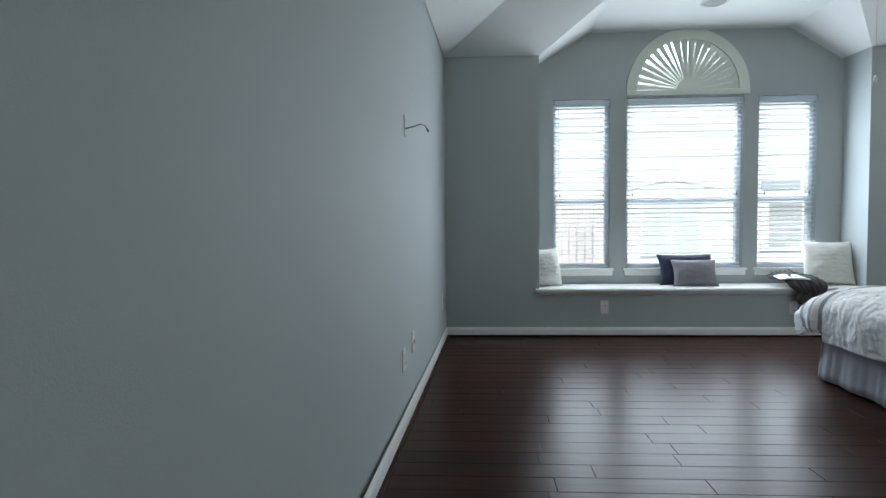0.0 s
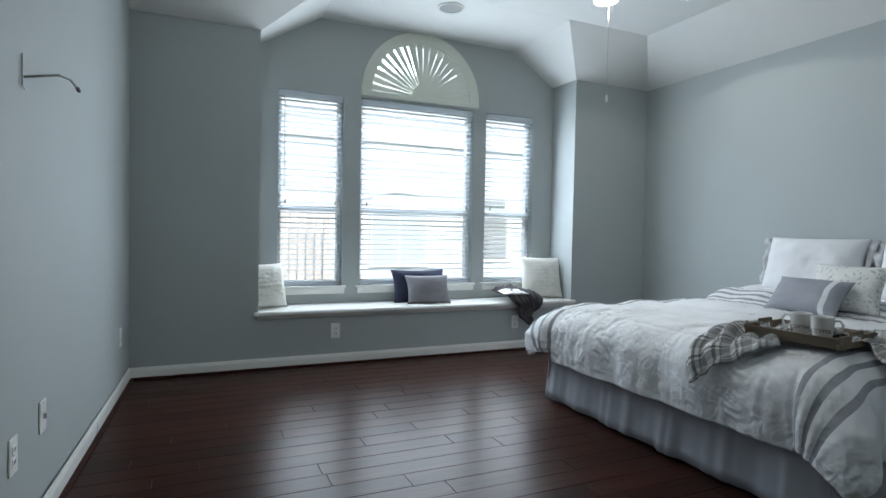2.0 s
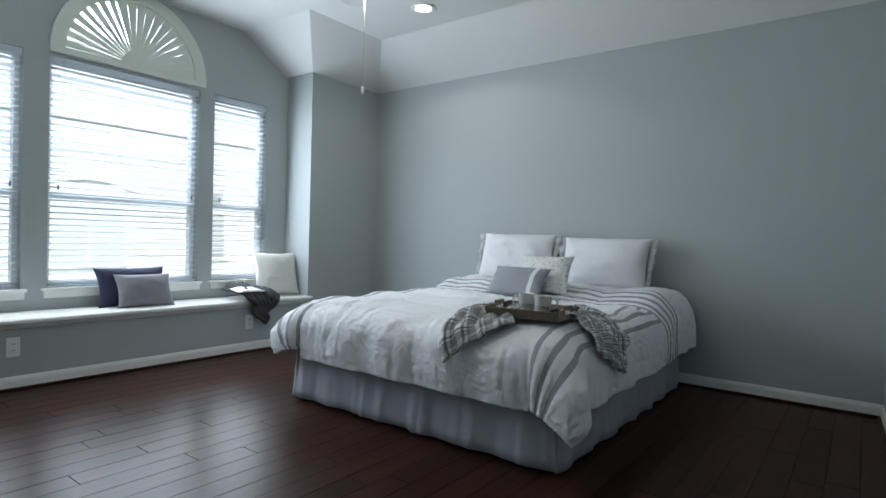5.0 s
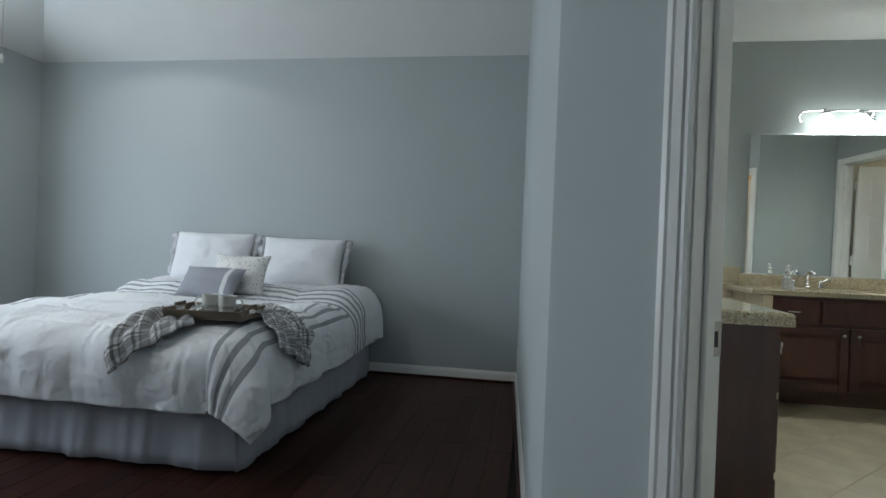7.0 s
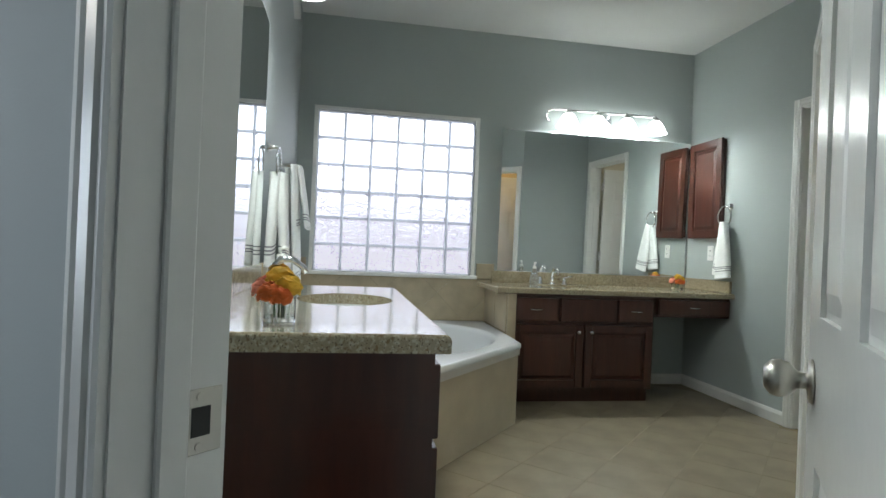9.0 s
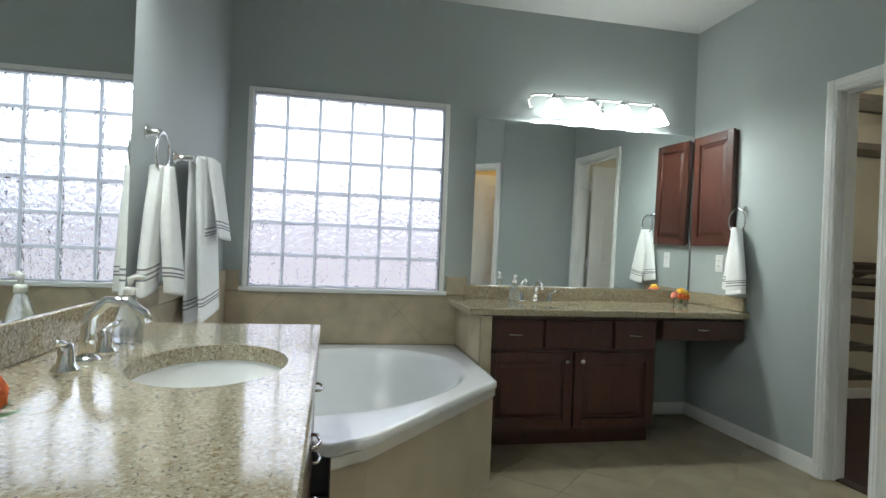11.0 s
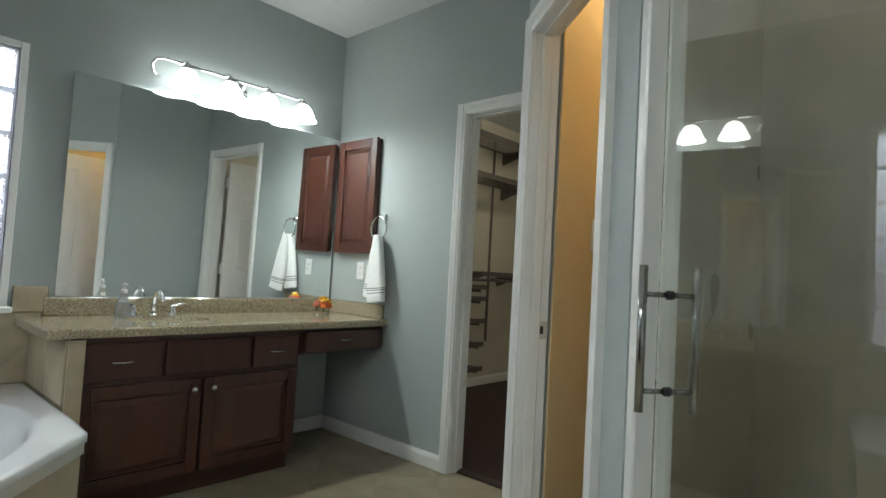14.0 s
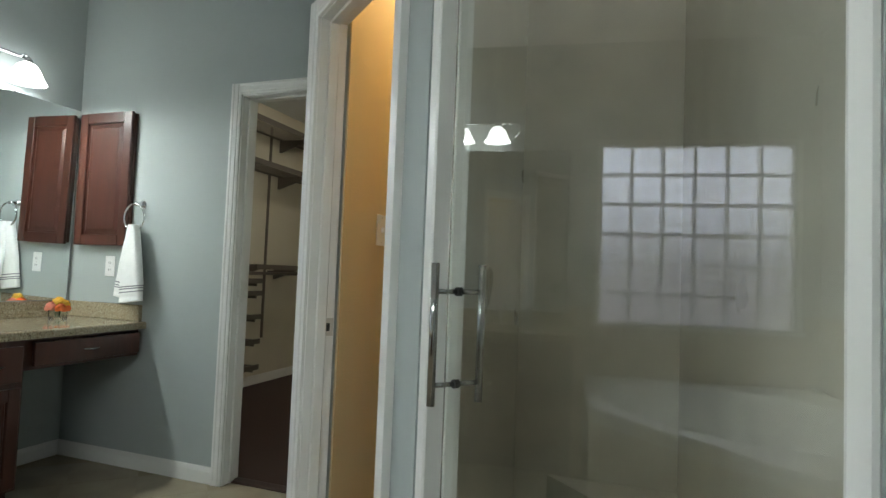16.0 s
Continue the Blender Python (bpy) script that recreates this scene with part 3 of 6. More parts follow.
# ---- bedroom windows ----
for i, (a, b) in enumerate(WINS):
    win = thing("window_%d" % (i + 1), "white double-hung window with a horizontal blind", "window", kind="structure")
    zr = 1.235
    for n, bx in (("window_frame", (a, a + 0.035, 6.43, 6.49, WZ0, WZ1)), ("window_frame", (b - 0.035, b, 6.43, 6.49, WZ0, WZ1)), ("window_frame", (a + 0.035, b - 0.035, 6.43, 6.49, WZ1 - 0.035, WZ1)), ("window_frame", (a + 0.035, b - 0.035, 6.43, 6.49, WZ0, WZ0 + 0.04)), ("meeting_rail", (a + 0.035, b - 0.035, 6.432, 6.486, zr - 0.022, zr + 0.022))):
        part(n, box(B(), *bx, 0.003), VINYL, win)
    for z0, z1, y in ((WZ0 + 0.04, zr - 0.022, 6.445), (zr + 0.022, WZ1 - 0.035, 6.468)):
        g = part("pane", box(B(), a + 0.035, b - 0.035, y, y + 0.004, z0, z1), GLASS, win)
        g.visible_shadow = False
    sill = part("window_sill", box(B(), a - 0.035, b + 0.03, 6.325, 6.43, WZ0 - 0.02, WZ0, 0.004, 2), TRIM, win)
    part("apron", box(B(), a - 0.02, b + 0.02, 6.343, 6.36, WZ0 - 0.07, WZ0 - 0.02, 0.003), TRIM, win)
    blind = thing("window_blind", "white horizontal slat blind lowered over the window", "blind", pose(0, 6.395, 0), "window blinds")
    part("headrail", box(B(), a + 0.006, b - 0.006, -0.028, 0.028, WZ1 - 0.055, WZ1 - 0.004, 0.004), BLIND, blind)
    part("bottom_rail", box(B(), a + 0.008, b - 0.008, -0.022, 0.022, WZ0 + 0.003, WZ0 + 0.02, 0.004), BLIND, blind)
    bm = B()
    w = b - a - 0.018
    prof = [(-0.023, -0.001), (-0.012, 0.0015), (0, 0.0025), (0.012, 0.0015), (0.023, -0.001)]
    lo = [[bm.verts.new((x, y, z + dz)) for y, z in prof] for x, dz in ((0, 0), (w, 0), (0, 0.0022), (w, 0.0022))]
    for k in range(4):
        bm.faces.new((lo[0][k], lo[1][k], lo[1][k + 1], lo[0][k + 1]))
        bm.faces.new((lo[2][k], lo[2][k + 1], lo[3][k + 1], lo[3][k]))
    for k in (0, 4):
        bm.faces.new((lo[0][k], lo[1][k], lo[3][k], lo[2][k]))
    me = mesh_of("slat", bm, BLIND)
    z = WZ0 + 0.045
    while z < WZ1 - 0.065:
        s = new("slat", me)
        s.parent = blind
        s.matrix_local = pose(a + 0.009, 0, z, random.uniform(-11, -8))
        z += 0.0435
    for x in (a + 0.10, b - 0.10):
        part("cord", tube(B(), [(x, -0.024, WZ0 + 0.01), (x, -0.024, WZ1 - 0.05)], 0.0011, 5), BLIND, blind)
    for x in (a + 0.055, b - 0.07):
        part("lift_cord", tube(B(), [(x, -0.036, WZ1 - 0.05), (x + 0.004, -0.038, 1.30)], 0.0013, 5), BLIND, blind)
        part("cord_tassel", lathe(B(), [(0, 0.018), (0.004, 0.016), (0.007, -0.004), (0.0075, -0.016), (0, -0.018)], 10, pose(x + 0.004, -0.038, 1.285)), TASSEL, blind, "small grey cord tassel")
    if i == 0:
        part("tilt_wand", tube(B(), [(a + 0.05, -0.035, WZ1 - 0.06), (a + 0.05, -0.035, WZ1 - 0.8)], 0.004, 6), VINYL, blind)

arch = thing("window_4", "arched transom window with a pale sunburst shutter", "window", kind="structure")
RO = 0.562
bm = B()
K = 32
for k in range(K):
    a0, a1 = math.pi * k / K, math.pi * (k + 1) / K
    q = [(ARX + r * math.cos(t), ARZ + r * math.sin(t)) for r, t in ((ARR - 0.02, a0), (RO, a0), (RO, a1), (ARR - 0.02, a1))]
    prism(bm, q, 6.335, 6.362, "y")
bmesh.ops.remove_doubles(bm, verts=bm.verts, dist=0.0005)
part("arch_frame", bm, SHUTTER, arch)
part("base_bar", box(B(), ARX - RO, ARX + RO, 6.333, 6.365, ARZ - 0.045, ARZ, 0.003), SHUTTER, arch)
bm = B()
prism(bm, [(ARX + 0.105 * math.cos(math.pi * k / 14), ARZ + 0.105 * math.sin(math.pi * k / 14)) for k in range(15)], 6.338, 6.36, "y")
part("hub", bm, SHUTTER, arch)
g = part("pane", prism(B(), [(ARX + ARR * math.cos(math.pi * k / 20), ARZ + ARR * math.sin(math.pi * k / 20)) for k in range(21)], 6.465, 6.469, "y"), GLASS, arch)
g.visible_shadow = False
NB = 20
for k in range(NB):
    t = math.pi * (k + 0.5) / NB
    half = math.pi / NB * 0.44
    gap = (0.72, 0.86, 0.97)[k % 3] if t > math.pi * 0.58 else (1.10, 1.06, 1.11)[k % 3]
    r0, r1 = 0.100, ARR - 0.012
    bm = B()
    q = [(r0, -r0 * math.tan(half * gap)), (r1, -r1 * math.tan(half * gap)), (r1, r1 * math.tan(half * gap)), (r0, r0 * math.tan(half * gap))]
    prism(bm, q, -0.003, 0.003, "y")
    part("louver", bm, SHUTTER, arch, m=pose(ARX, 6.352, ARZ) @ Matrix.Rotation(-t, 4, "Y") @ Matrix.Rotation(radians(14 if t > math.pi * 0.58 else 5), 4, "X"))

# window seat
seat = thing("bay_bench", "white painted bench board along the window bay", "bench")
part("seat_board", box(B(), 0.845, 3.67, 5.99, 6.357, 0.397, 0.437), TRIM, seat)
part("nosing", box(B(), 0.805, 3.705, 5.955, 5.99, 0.405, 0.437, 0.010, 3), TRIM, seat)
part("cove_moulding", prism(B(), [(5.999, 0.405), (5.999, 0.375), (5.993, 0.375), (5.982, 0.385), (5.972, 0.405)], 0.825, 3.685, "x"), TRIM, seat)


def outlet(name, label, m, kind="outlet"):
    top = thing(name, label, kind, m)
    part("cover_plate", box(B(), -0.036, 0.036, -0.006, 0, -0.059, 0.059, 0.003, 2), PLATE, top)
    if kind == "outlet":
        for z in (-0.02, 0.02):
            f = part("socket", box(B(), -0.017, 0.017, -0.008, -0.005, z - 0.014, z + 0.014, 0.002), PLATE, top)
            for x in (-0.007, 0.005):
                part("slot", box(B(), x, x + 0.003, -0.0086, -0.0078, z - 0.005, z + 0.006), DARK, f)
    else:
        part("toggle", box(B(), -0.005, 0.005, -0.018, -0.005, -0.009, 0.010, 0.002), PLATE, top)
    for z in (-0.047, 0.047) if kind != "outlet" else (0,):
        part("screw", lathe(B(), [(0, 0.001), (0.003, 0.001), (0.003, -0.001), (0, -0.001)], 8, pose(0, -0.0062, z, 90)), NICKEL, top)
    return top


def west(y, z):
    return pose(-0.05 * (6 - y), y, z, 0, 0, 90 - 2.9)


outlet("wall_outlet", "white duplex outlet under the window seat", pose(1.42, 6.0, 0.265))
outlet("wall_outlet", "white duplex outlet under the window seat beside the throw", pose(3.06, 6.0, 0.255))
outlet("wall_outlet", "white duplex outlet low on the grey wall", west(5.65, 0.36))
outlet("cable_outlet", "white cable wall plate on the grey wall", west(4.08, 0.365), "wall plate")
outlet("wall_outlet", "white duplex outlet on the grey wall by the entry", west(3.78, 0.335))
outlet("wall_outlet", "white duplex outlet on the wall by the bed", pose(4.19, 1.735, 0.26, 0, 0, 182.3))

CABLE = mat("olive_cable_sheath", (0.16, 0.17, 0.15), 0.5, vary=0.05, bump=0)
wire = thing("wall_bracket", "bare television cable stub in a bracket on the wall", "cable", west(3.92, 1.55))
part("bracket", tube(B(), [(-0.05, -0.006, 0.05), (-0.05, -0.006, -0.05), (-0.02, -0.006, -0.055)], 0.003, 6), NICKEL, wire)
part("cable", tube(B(), [(-0.03, 0.0, -0.02), (0.02, -0.04, 0.0), (0.10, -0.07, 0.026), (0.20, -0.08, 0.036), (0.30, -0.08, 0.030)], 0.0042, 6), CABLE, wire)
part("plug", tube(B(), [(0.30, -0.08, 0.030), (0.33, -0.08, 0.025)], 0.007, 8), DARK, wire)

# ---- bed ----
BX0, BX1, BY0, BY1, BTOP, BR = 2.52, 4.50, 2.925, 4.62, 0.61, 0.17
DX0, DY0, DY1 = BX0 - 0.085, BY0 - 0.10, BY1 + 0.07


def edge_drop(d, r=BR, flare=0.04):
    """How far cloth moves outwards and down, d metres past the start of the rounded edge."""
    if d <= 0:
        return 0.0, 0.0
    if d < r * math.pi / 2:
        return r * math.sin(d / r), r * (1 - math.cos(d / r))
    h = d - r * math.pi / 2
    return r + flare * h, r + h


def pleat(u, v):
    """Relief of the stuffed cloth: puffs between seams, gathers along the seams, fine creases."""
    pu, pv = u / 0.40 - 0.35, v / 0.40 - 0.15
    du, dv = abs(pu - round(pu)) * 0.40, abs(pv - round(pv)) * 0.40
    puff = 0.030 * (min(1.0, du / 0.16) ** 0.6) * (0.45 + 0.55 * min(1.0, dv / 0.16) ** 0.6)
    g1 = math.exp(-du / 0.05) * (0.25 + max(0.0, noise.noise((round(pu) * 7.1, v * 2.2, 4))) * 2.2)
    g2 = math.exp(-dv / 0.05) * (0.2 + max(0.0, noise.noise((u * 2.2, round(pv) * 5.3, 8))) * 2.0)
    w1 = 0.5 - abs(noise.noise((u * 7, v * 30 + 2 * noise.noise((u * 6, v * 6, 2)), 11)))
    w2 = 0.5 - abs(noise.noise((u * 30 + 2 * noise.noise((u * 6, v * 6, 5)), v * 7, 17)))
    swell = 0.016 * noise.noise((u * 3.2, v * 3.2, 3)) + 0.006 * noise.noise((u * 8, v * 8, 9))
    crease = 0.010 * max(0.0, 0.22 - abs(noise.noise((u * 5 + noise.noise((u * 9, v * 9, 1)), v * 9, 23)))) * 4 * max(0.0, noise.noise((u * 1.7, v * 1.7, 40)) + 0.25)
    wrinkle = 0.0050 * (0.28 - abs(noise.noise((u * 11 + 1.6 * noise.noise((u * 5, v * 5, 31)), v * 16 + 1.6 * noise.noise((u * 5, v * 5, 37)), 61))))
    wrinkle += 0.0020 * (0.28 - abs(noise.noise((u * 27 + noise.noise((u * 8, v * 8, 71)), v * 21, 67))))
    return puff + 0.026 * (w1 * g1 + w2 * g2) + swell - 1.5 * crease + wrinkle


def drape(u, v, lift=0.0):
    dx, dy = max(0.0, DX0 + BR - u), max(0.0, DY0 + BR - v, v - (DY1 - BR))
    sy = 1 if v > (BY0 + BY1) / 2 else -1
    d = math.hypot(dx, dy)
    if sy > 0 and dx > 0 and dy > 0:
        d = min(d, 0.36 + 0.30 * max(0.0, d - 0.36))
    elif dx > 0 and dy > 0:
        d = min(d, 0.40 + 0.62 * max(0.0, d - 0.40))
    cx, cy = (dx, dy) if d else (0.0, 0.0)
    k = math.hypot(cx, cy) or 1.0
    nx, ny = -cx / k, sy * cy / k
    out, z = edge_drop(d)
    hang = min(1.0, z / 0.2)
    corner = 4 * abs(nx * ny) / 2 if d else 0.0
    th = math.atan2(cy, cx)
    out += hang * (0.10 * corner + 0.022 * corner * math.cos(7 * th))
    along_edge = v if cx > cy else u
    out += hang * (1 - corner) * (0.007 * math.sin(along_edge * 17 + 2.5 * noise.noise((along_edge * 3, 1, sy))) + 0.010 * noise.noise((along_edge * 5, 7, sy)))
    head = min(1.0, max(0.0, (u - 3.80) / 0.26))
    head = head * head * (3 - 2 * head)
    out += head * hang * (0.0 if sy < 0 else 0.02)
    rel = pleat(u, v) + lift
    if hang > 0.2 and not lift:
        rel += hang * 0.010 * (0.45 - abs(noise.noise((along_edge * 16, z * 3, 51)))) * (1.2 + noise.noise((along_edge * 3, 2, 8)))
    tilt = min(1.0, d / (BR * math.pi / 2)) * math.pi / 2
    bx = min(max(u, DX0 + BR), 9.0)
    by = min(max(v, DY0 + BR), DY1 - BR)
    side = math.sin(tilt)
    x = bx + nx * (out + rel * side)
    y = by + ny * (out + rel * side)
    z = BTOP - z + rel * (math.cos(tilt) if tilt < 1.5 else 0.0) - 0.012 * (1 - side) + 0.075 * head * (1 - 0.7 * hang)
    return Vector((x, y, max(z, 0.05)))


def cloth_mat(name, base, stripe, v_lines, u_lines, half, stop=99.0):
    m = mat(name, base, 0.92, vary=0.04, scale=6, fine=350, bump=0.1)
    n, l = m.node_tree.nodes, m.node_tree.links
    p = n["Principled BSDF"]
    uv = n.new("ShaderNodeUVMap")
    sp = n.new("ShaderNodeSeparateXYZ")
    l.new(uv.outputs[0], sp.inputs[0])
    total = None
    for sock, lines in (("Y", v_lines), ("X", u_lines)):
        for c in lines:
            q = n.new("ShaderNodeMath")
            q.operation = "COMPARE"
            q.inputs[1].default_value, q.inputs[2].default_value = c, half
            l.new(sp.outputs[sock], q.inputs[0])
            if sock == "Y":
                lt = n.new("ShaderNodeMath")
                lt.operation = "LESS_THAN"
                lt.inputs[1].default_value = stop
                l.new(sp.outputs["X"], lt.inputs[0])
                both = n.new("ShaderNodeMath")
                both.operation = "MULTIPLY"
                l.new(q.outputs[0], both.inputs[0])
                l.new(lt.outputs[0], both.inputs[1])
                q = both
            if total:
                k = n.new("ShaderNodeMath")
                k.operation = "MAXIMUM"
                l.new(total, k.inputs[0])
                l.new(q.outputs[0], k.inputs[1])
                total = k.outputs[0]
            else:
                total = q.outputs[0]
    for scale, warp, dist in ((9.0, 2.2, 0.030), (26.0, 1.2, 0.010)):
        wr = n.new("ShaderNodeTexNoise")
        wr.noise_type = "RIDGED_MULTIFRACTAL"
        wr.inputs["Scale"].default_value, wr.inputs["Detail"].default_value, wr.inputs["Distortion"].default_value = scale, 2.0, warp
        l.new(uv.outputs[0], wr.inputs["Vector"])
        bp = n.new("ShaderNodeBump")
        bp.inputs["Strength"].default_value, bp.inputs["Distance"].default_value = 0.22, dist
        l.new(wr.outputs["Fac"], bp.inputs["Height"])
        l.new(p.inputs["Normal"].links[0].from_socket, bp.inputs["Normal"])
        l.new(bp.outputs["Normal"], p.inputs["Normal"])
    old = p.inputs["Base Color"].links[0].from_socket
    mx = n.new("ShaderNodeMix")
    mx.data_type = "RGBA"
    l.new(total, mx.inputs["Factor"])
    l.new(old, mx.inputs["A"])
    mx.inputs["B"].default_value = (*stripe, 1)
    l.new(mx.outputs["Result"], p.inputs["Base Color"])
    return m


def sheet(bm, us, vs, fn, uvs=None):
    grid = [[bm.verts.new(fn(u, v)) for v in vs] for u in us]
    lay = bm.loops.layers.uv.new("UVMap")
    for i in range(len(us) - 1):
        for j in range(len(vs) - 1):
            f = bm.faces.new((grid[i][j], grid[i + 1][j], grid[i + 1][j + 1], grid[i][j + 1]))
            for lp, (a, b) in zip(f.loops, ((i, j), (i + 1, j), (i + 1, j + 1), (i, j + 1))):
                lp[lay].uv = (us[a], vs[b])
    return bm


COMFORTER = cloth_mat("white_striped_comforter_cloth", (0.82, 0.83, 0.85), (0.34, 0.35, 0.38), (2.835, 2.905, 2.975, 4.53, 4.60, 4.67), (3.80, 3.86, 3.92, 3.98, 4.04), 0.0125, 3.80)
bed = thing("bed", "made bed with white grey-striped comforter and grey skirt", "bed")
part("mattress", box(B(), BX0 + 0.03, BX1 + 0.02, BY0 + 0.03, BY1 - 0.03, 0.30, BTOP - 0.045, 0.04, 3), LINEN, bed)
part("box_spring", box(B(), BX0 + 0.05, BX1, BY0 + 0.05, BY1 - 0.05, 0.08, 0.30, 0.01), GREYC, bed)
for x in (BX0 + 0.2, BX1 - 0.2):
    for y in (BY0 + 0.2, BY1 - 0.2):
        part("leg", box(B(), x - 0.03, x + 0.03, y - 0.03, y + 0.03, 0, 0.08), DARK, bed)
us = [DX0 + BR - 0.435 + k * (4.52 - (DX0 + BR - 0.435)) / 280 for k in range(281)]
vs = [DY0 + BR - 0.43 + k * (DY1 - DY0 - 2 * BR + 0.86) / 280 for k in range(281)]
cf = part("comforter", sheet(B(), us, vs, drape), COMFORTER, bed, "puffy white comforter with grey stripes", True)
mod = cf.modifiers.new("thick", "SOLIDIFY")
mod.thickness, mod.offset = 0.022, -1


def skirt_panel(p, q, n, pleats):
    bm = B()
    p, q, n = Vector(p), Vector(q), Vector(n)
    ln = (q - p).length
    cols = []
    for i in range(161):
        s = i / 160
        fold = 0.009 * math.sin(s * ln * 21 + 1.5 * noise.noise((s * ln * 2, p.x, p.y))) + 0.012 * noise.noise((s * ln * 5, p.x * 3, 2)) + 0.009 * noise.noise((s * ln * 17, p.y * 3, 6))
        for c in pleats:
            fold += 0.006 * math.exp(-((s - c) * ln / 0.02) ** 2)
        col = []
        for k in range(9):
            h = k / 8
            fold_h = fold + 0.004 * noise.noise((s * ln * 11, h * 3, p.x + 9))
            o = p.lerp(q, s) + n * (fold_h * (0.35 + 0.9 * (1 - h)) + 0.035 * (1 - h))
            col.append(bm.verts.new((o.x, o.y, 0.012 + 0.38 * h)))
        cols.append(col)
    for a, b in zip(cols, cols[1:]):
        for k in range(8):
            bm.faces.new((a[k], b[k], b[k + 1], a[k + 1]))
    ob = part("bed_skirt", bm, SKIRT, bed, "grey gathered bed skirt", True)
    md = ob.modifiers.new("thick", "SOLIDIFY")
    md.thickness = 0.004


skirt_panel((BX0, BY1 + 0.036, 0), (BX0, BY0 - 0.036, 0), (-1, 0, 0), (0.08, 0.3, 0.34, 0.55, 0.58, 0.78, 0.9))
skirt_panel((BX0 - 0.034, BY0, 0), (BX1 + 0.02, BY0, 0), (0, -1, 0), (0.1, 0.35, 0.6, 0.64, 0.85))
skirt_panel((BX0 - 0.034, BY1, 0), (BX1 + 0.02, BY1, 0), (0, 1, 0), (0.2, 0.5, 0.8))


def cushion(name, label, material, m, w, h, t, puff=0.62, flange=0.0, seed=0, category="cushion", group="", ribs=0.0, trim=None):
    """A stuffed cushion standing on its lower edge in its own xz plane, w wide, h high, t thick, with drawn-in sides."""
    N = 30
    top = thing(name, label, category, m, group)
    bm = B()
    lay = bm.loops.layers.uv.new("UVMap")
    for side in (1, -1):
        grid = []
        for i in range(N + 1):
            row = []
            for j in range(N + 1):
                a, b = 2 * i / N - 1, 2 * j / N - 1
                prof = (max(0, 1 - abs(a) ** 2.6) * max(0, 1 - abs(b) ** 2.6)) ** puff
                pin = 1 - 0.09 * (1 - abs(b) ** 2) * abs(a) ** 3
                pin2 = 1 - 0.07 * (1 - abs(a) ** 2) * abs(b) ** 3
                wr = 0.16 * noise.noise((a * 2.2 + seed, b * 2.2, side)) + 0.09 * (0.4 - abs(noise.noise((a * 5 + seed, b * 3 + a * 2, side)))) + 0.04 * noise.noise((a * 9 + seed, b * 9, side))
                rb = ribs * math.sin(b * 60 + 3 * noise.noise((a * 4, b * 4, seed)))
                y = side * (t / 2) * prof * (1 + wr) + side * rb * prof
                row.append(bm.verts.new((a * w / 2 * pin, y, h / 2 + b * h / 2 * pin2)))
            grid.append(row)
        for i in range(N):
            for j in range(N):
                f = bm.faces.new((grid[i][j], grid[i + 1][j], grid[i + 1][j + 1], grid[i][j + 1]))
                for lp, (p, q) in zip(f.loops, ((i, j), (i + 1, j), (i + 1, j + 1), (i, j + 1))):
                    lp[lay].uv = (2 * p / N - 1, 2 * q / N - 1)
    bmesh.ops.remove_doubles(bm, verts=bm.verts, dist=0.0004)
    part("cover", bm, material, top, smooth=True)
    if flange:
        fm = trim or material
        for x0, x1 in ((-w / 2 - flange, -w / 2 + 0.012), (w / 2 - 0.012, w / 2 + flange)):
            bm = B()
            prev = None
            for k in range(15):
                z = 0.01 + (h - 0.02) * k / 14
                wv = 0.016 * math.sin(k * 1.3 + seed + x0)
                cut = flange * (0.75 - 0.75 * (k / 14) ** 2 if k < 13 else 0.1)
                cur = [bm.verts.new((x - math.copysign(cut, x) * (1 if abs(x) > w / 2 else 0), wv * (1 if abs(x) > w / 2 else 0) + s, z)) for x, s in ((x0, 0.003), (x1, 0.003), (x1, -0.003), (x0, -0.003))]
                if prev:
                    for e in range(4):
                        bm.faces.new((prev[e], prev[(e + 1) % 4], cur[(e + 1) % 4], cur[e]))
                else:
                    bm.faces.new(cur)
                prev = cur
            bm.faces.new(prev[::-1])
            part("flange", bm, fm, top, "grey striped flange edge", True)
    return top


STRIPEF = mat("grey_white_ticking", (0.50, 0.51, 0.53), 0.9, vary=0.3, scale=25, fine=200, bump=0.05)
SHEEN = cloth_mat("grey_cushion_with_white_band", (0.30, 0.31, 0.345), (0.72, 0.73, 0.74), (), (0.62,), 0.07)
SPRIG = speckle_mat("white_sprigged_cloth", (0.74, 0.74, 0.72), [((0.42, 0.45, 0.44), 0.30, 0.60, 0.64)], 0.9)
cushion("bed_pillow", "plump white pillow sham leaning on the wall", LINEN, pose(4.315, 4.19, 0.665, -17, 0, -88), 0.68, 0.42, 0.25, 0.5, 0.05, 1, "pillow", "pillows on the bed", trim=STRIPEF)
cushion("bed_pillow", "plump white pillow sham leaning on the wall", LINEN, pose(4.315, 3.44, 0.665, -17, 0, -92), 0.70, 0.40, 0.25, 0.5, 0.05, 4, "pillow", "pillows on the bed", trim=STRIPEF)
cushion("throw_cushion", "small white sprig-patterned cushion on the bed", SPRIG, pose(3.85, 3.69, 0.632, -24, 0, -86), 0.40, 0.30, 0.12, 0.6, 0, 7)
gc = cushion("throw_cushion", "small grey cushion with a white stripe on the bed", SHEEN, pose(3.68, 3.83, 0.618, -38, 0, -94), 0.46, 0.25, 0.12, 0.6, 0, 9)

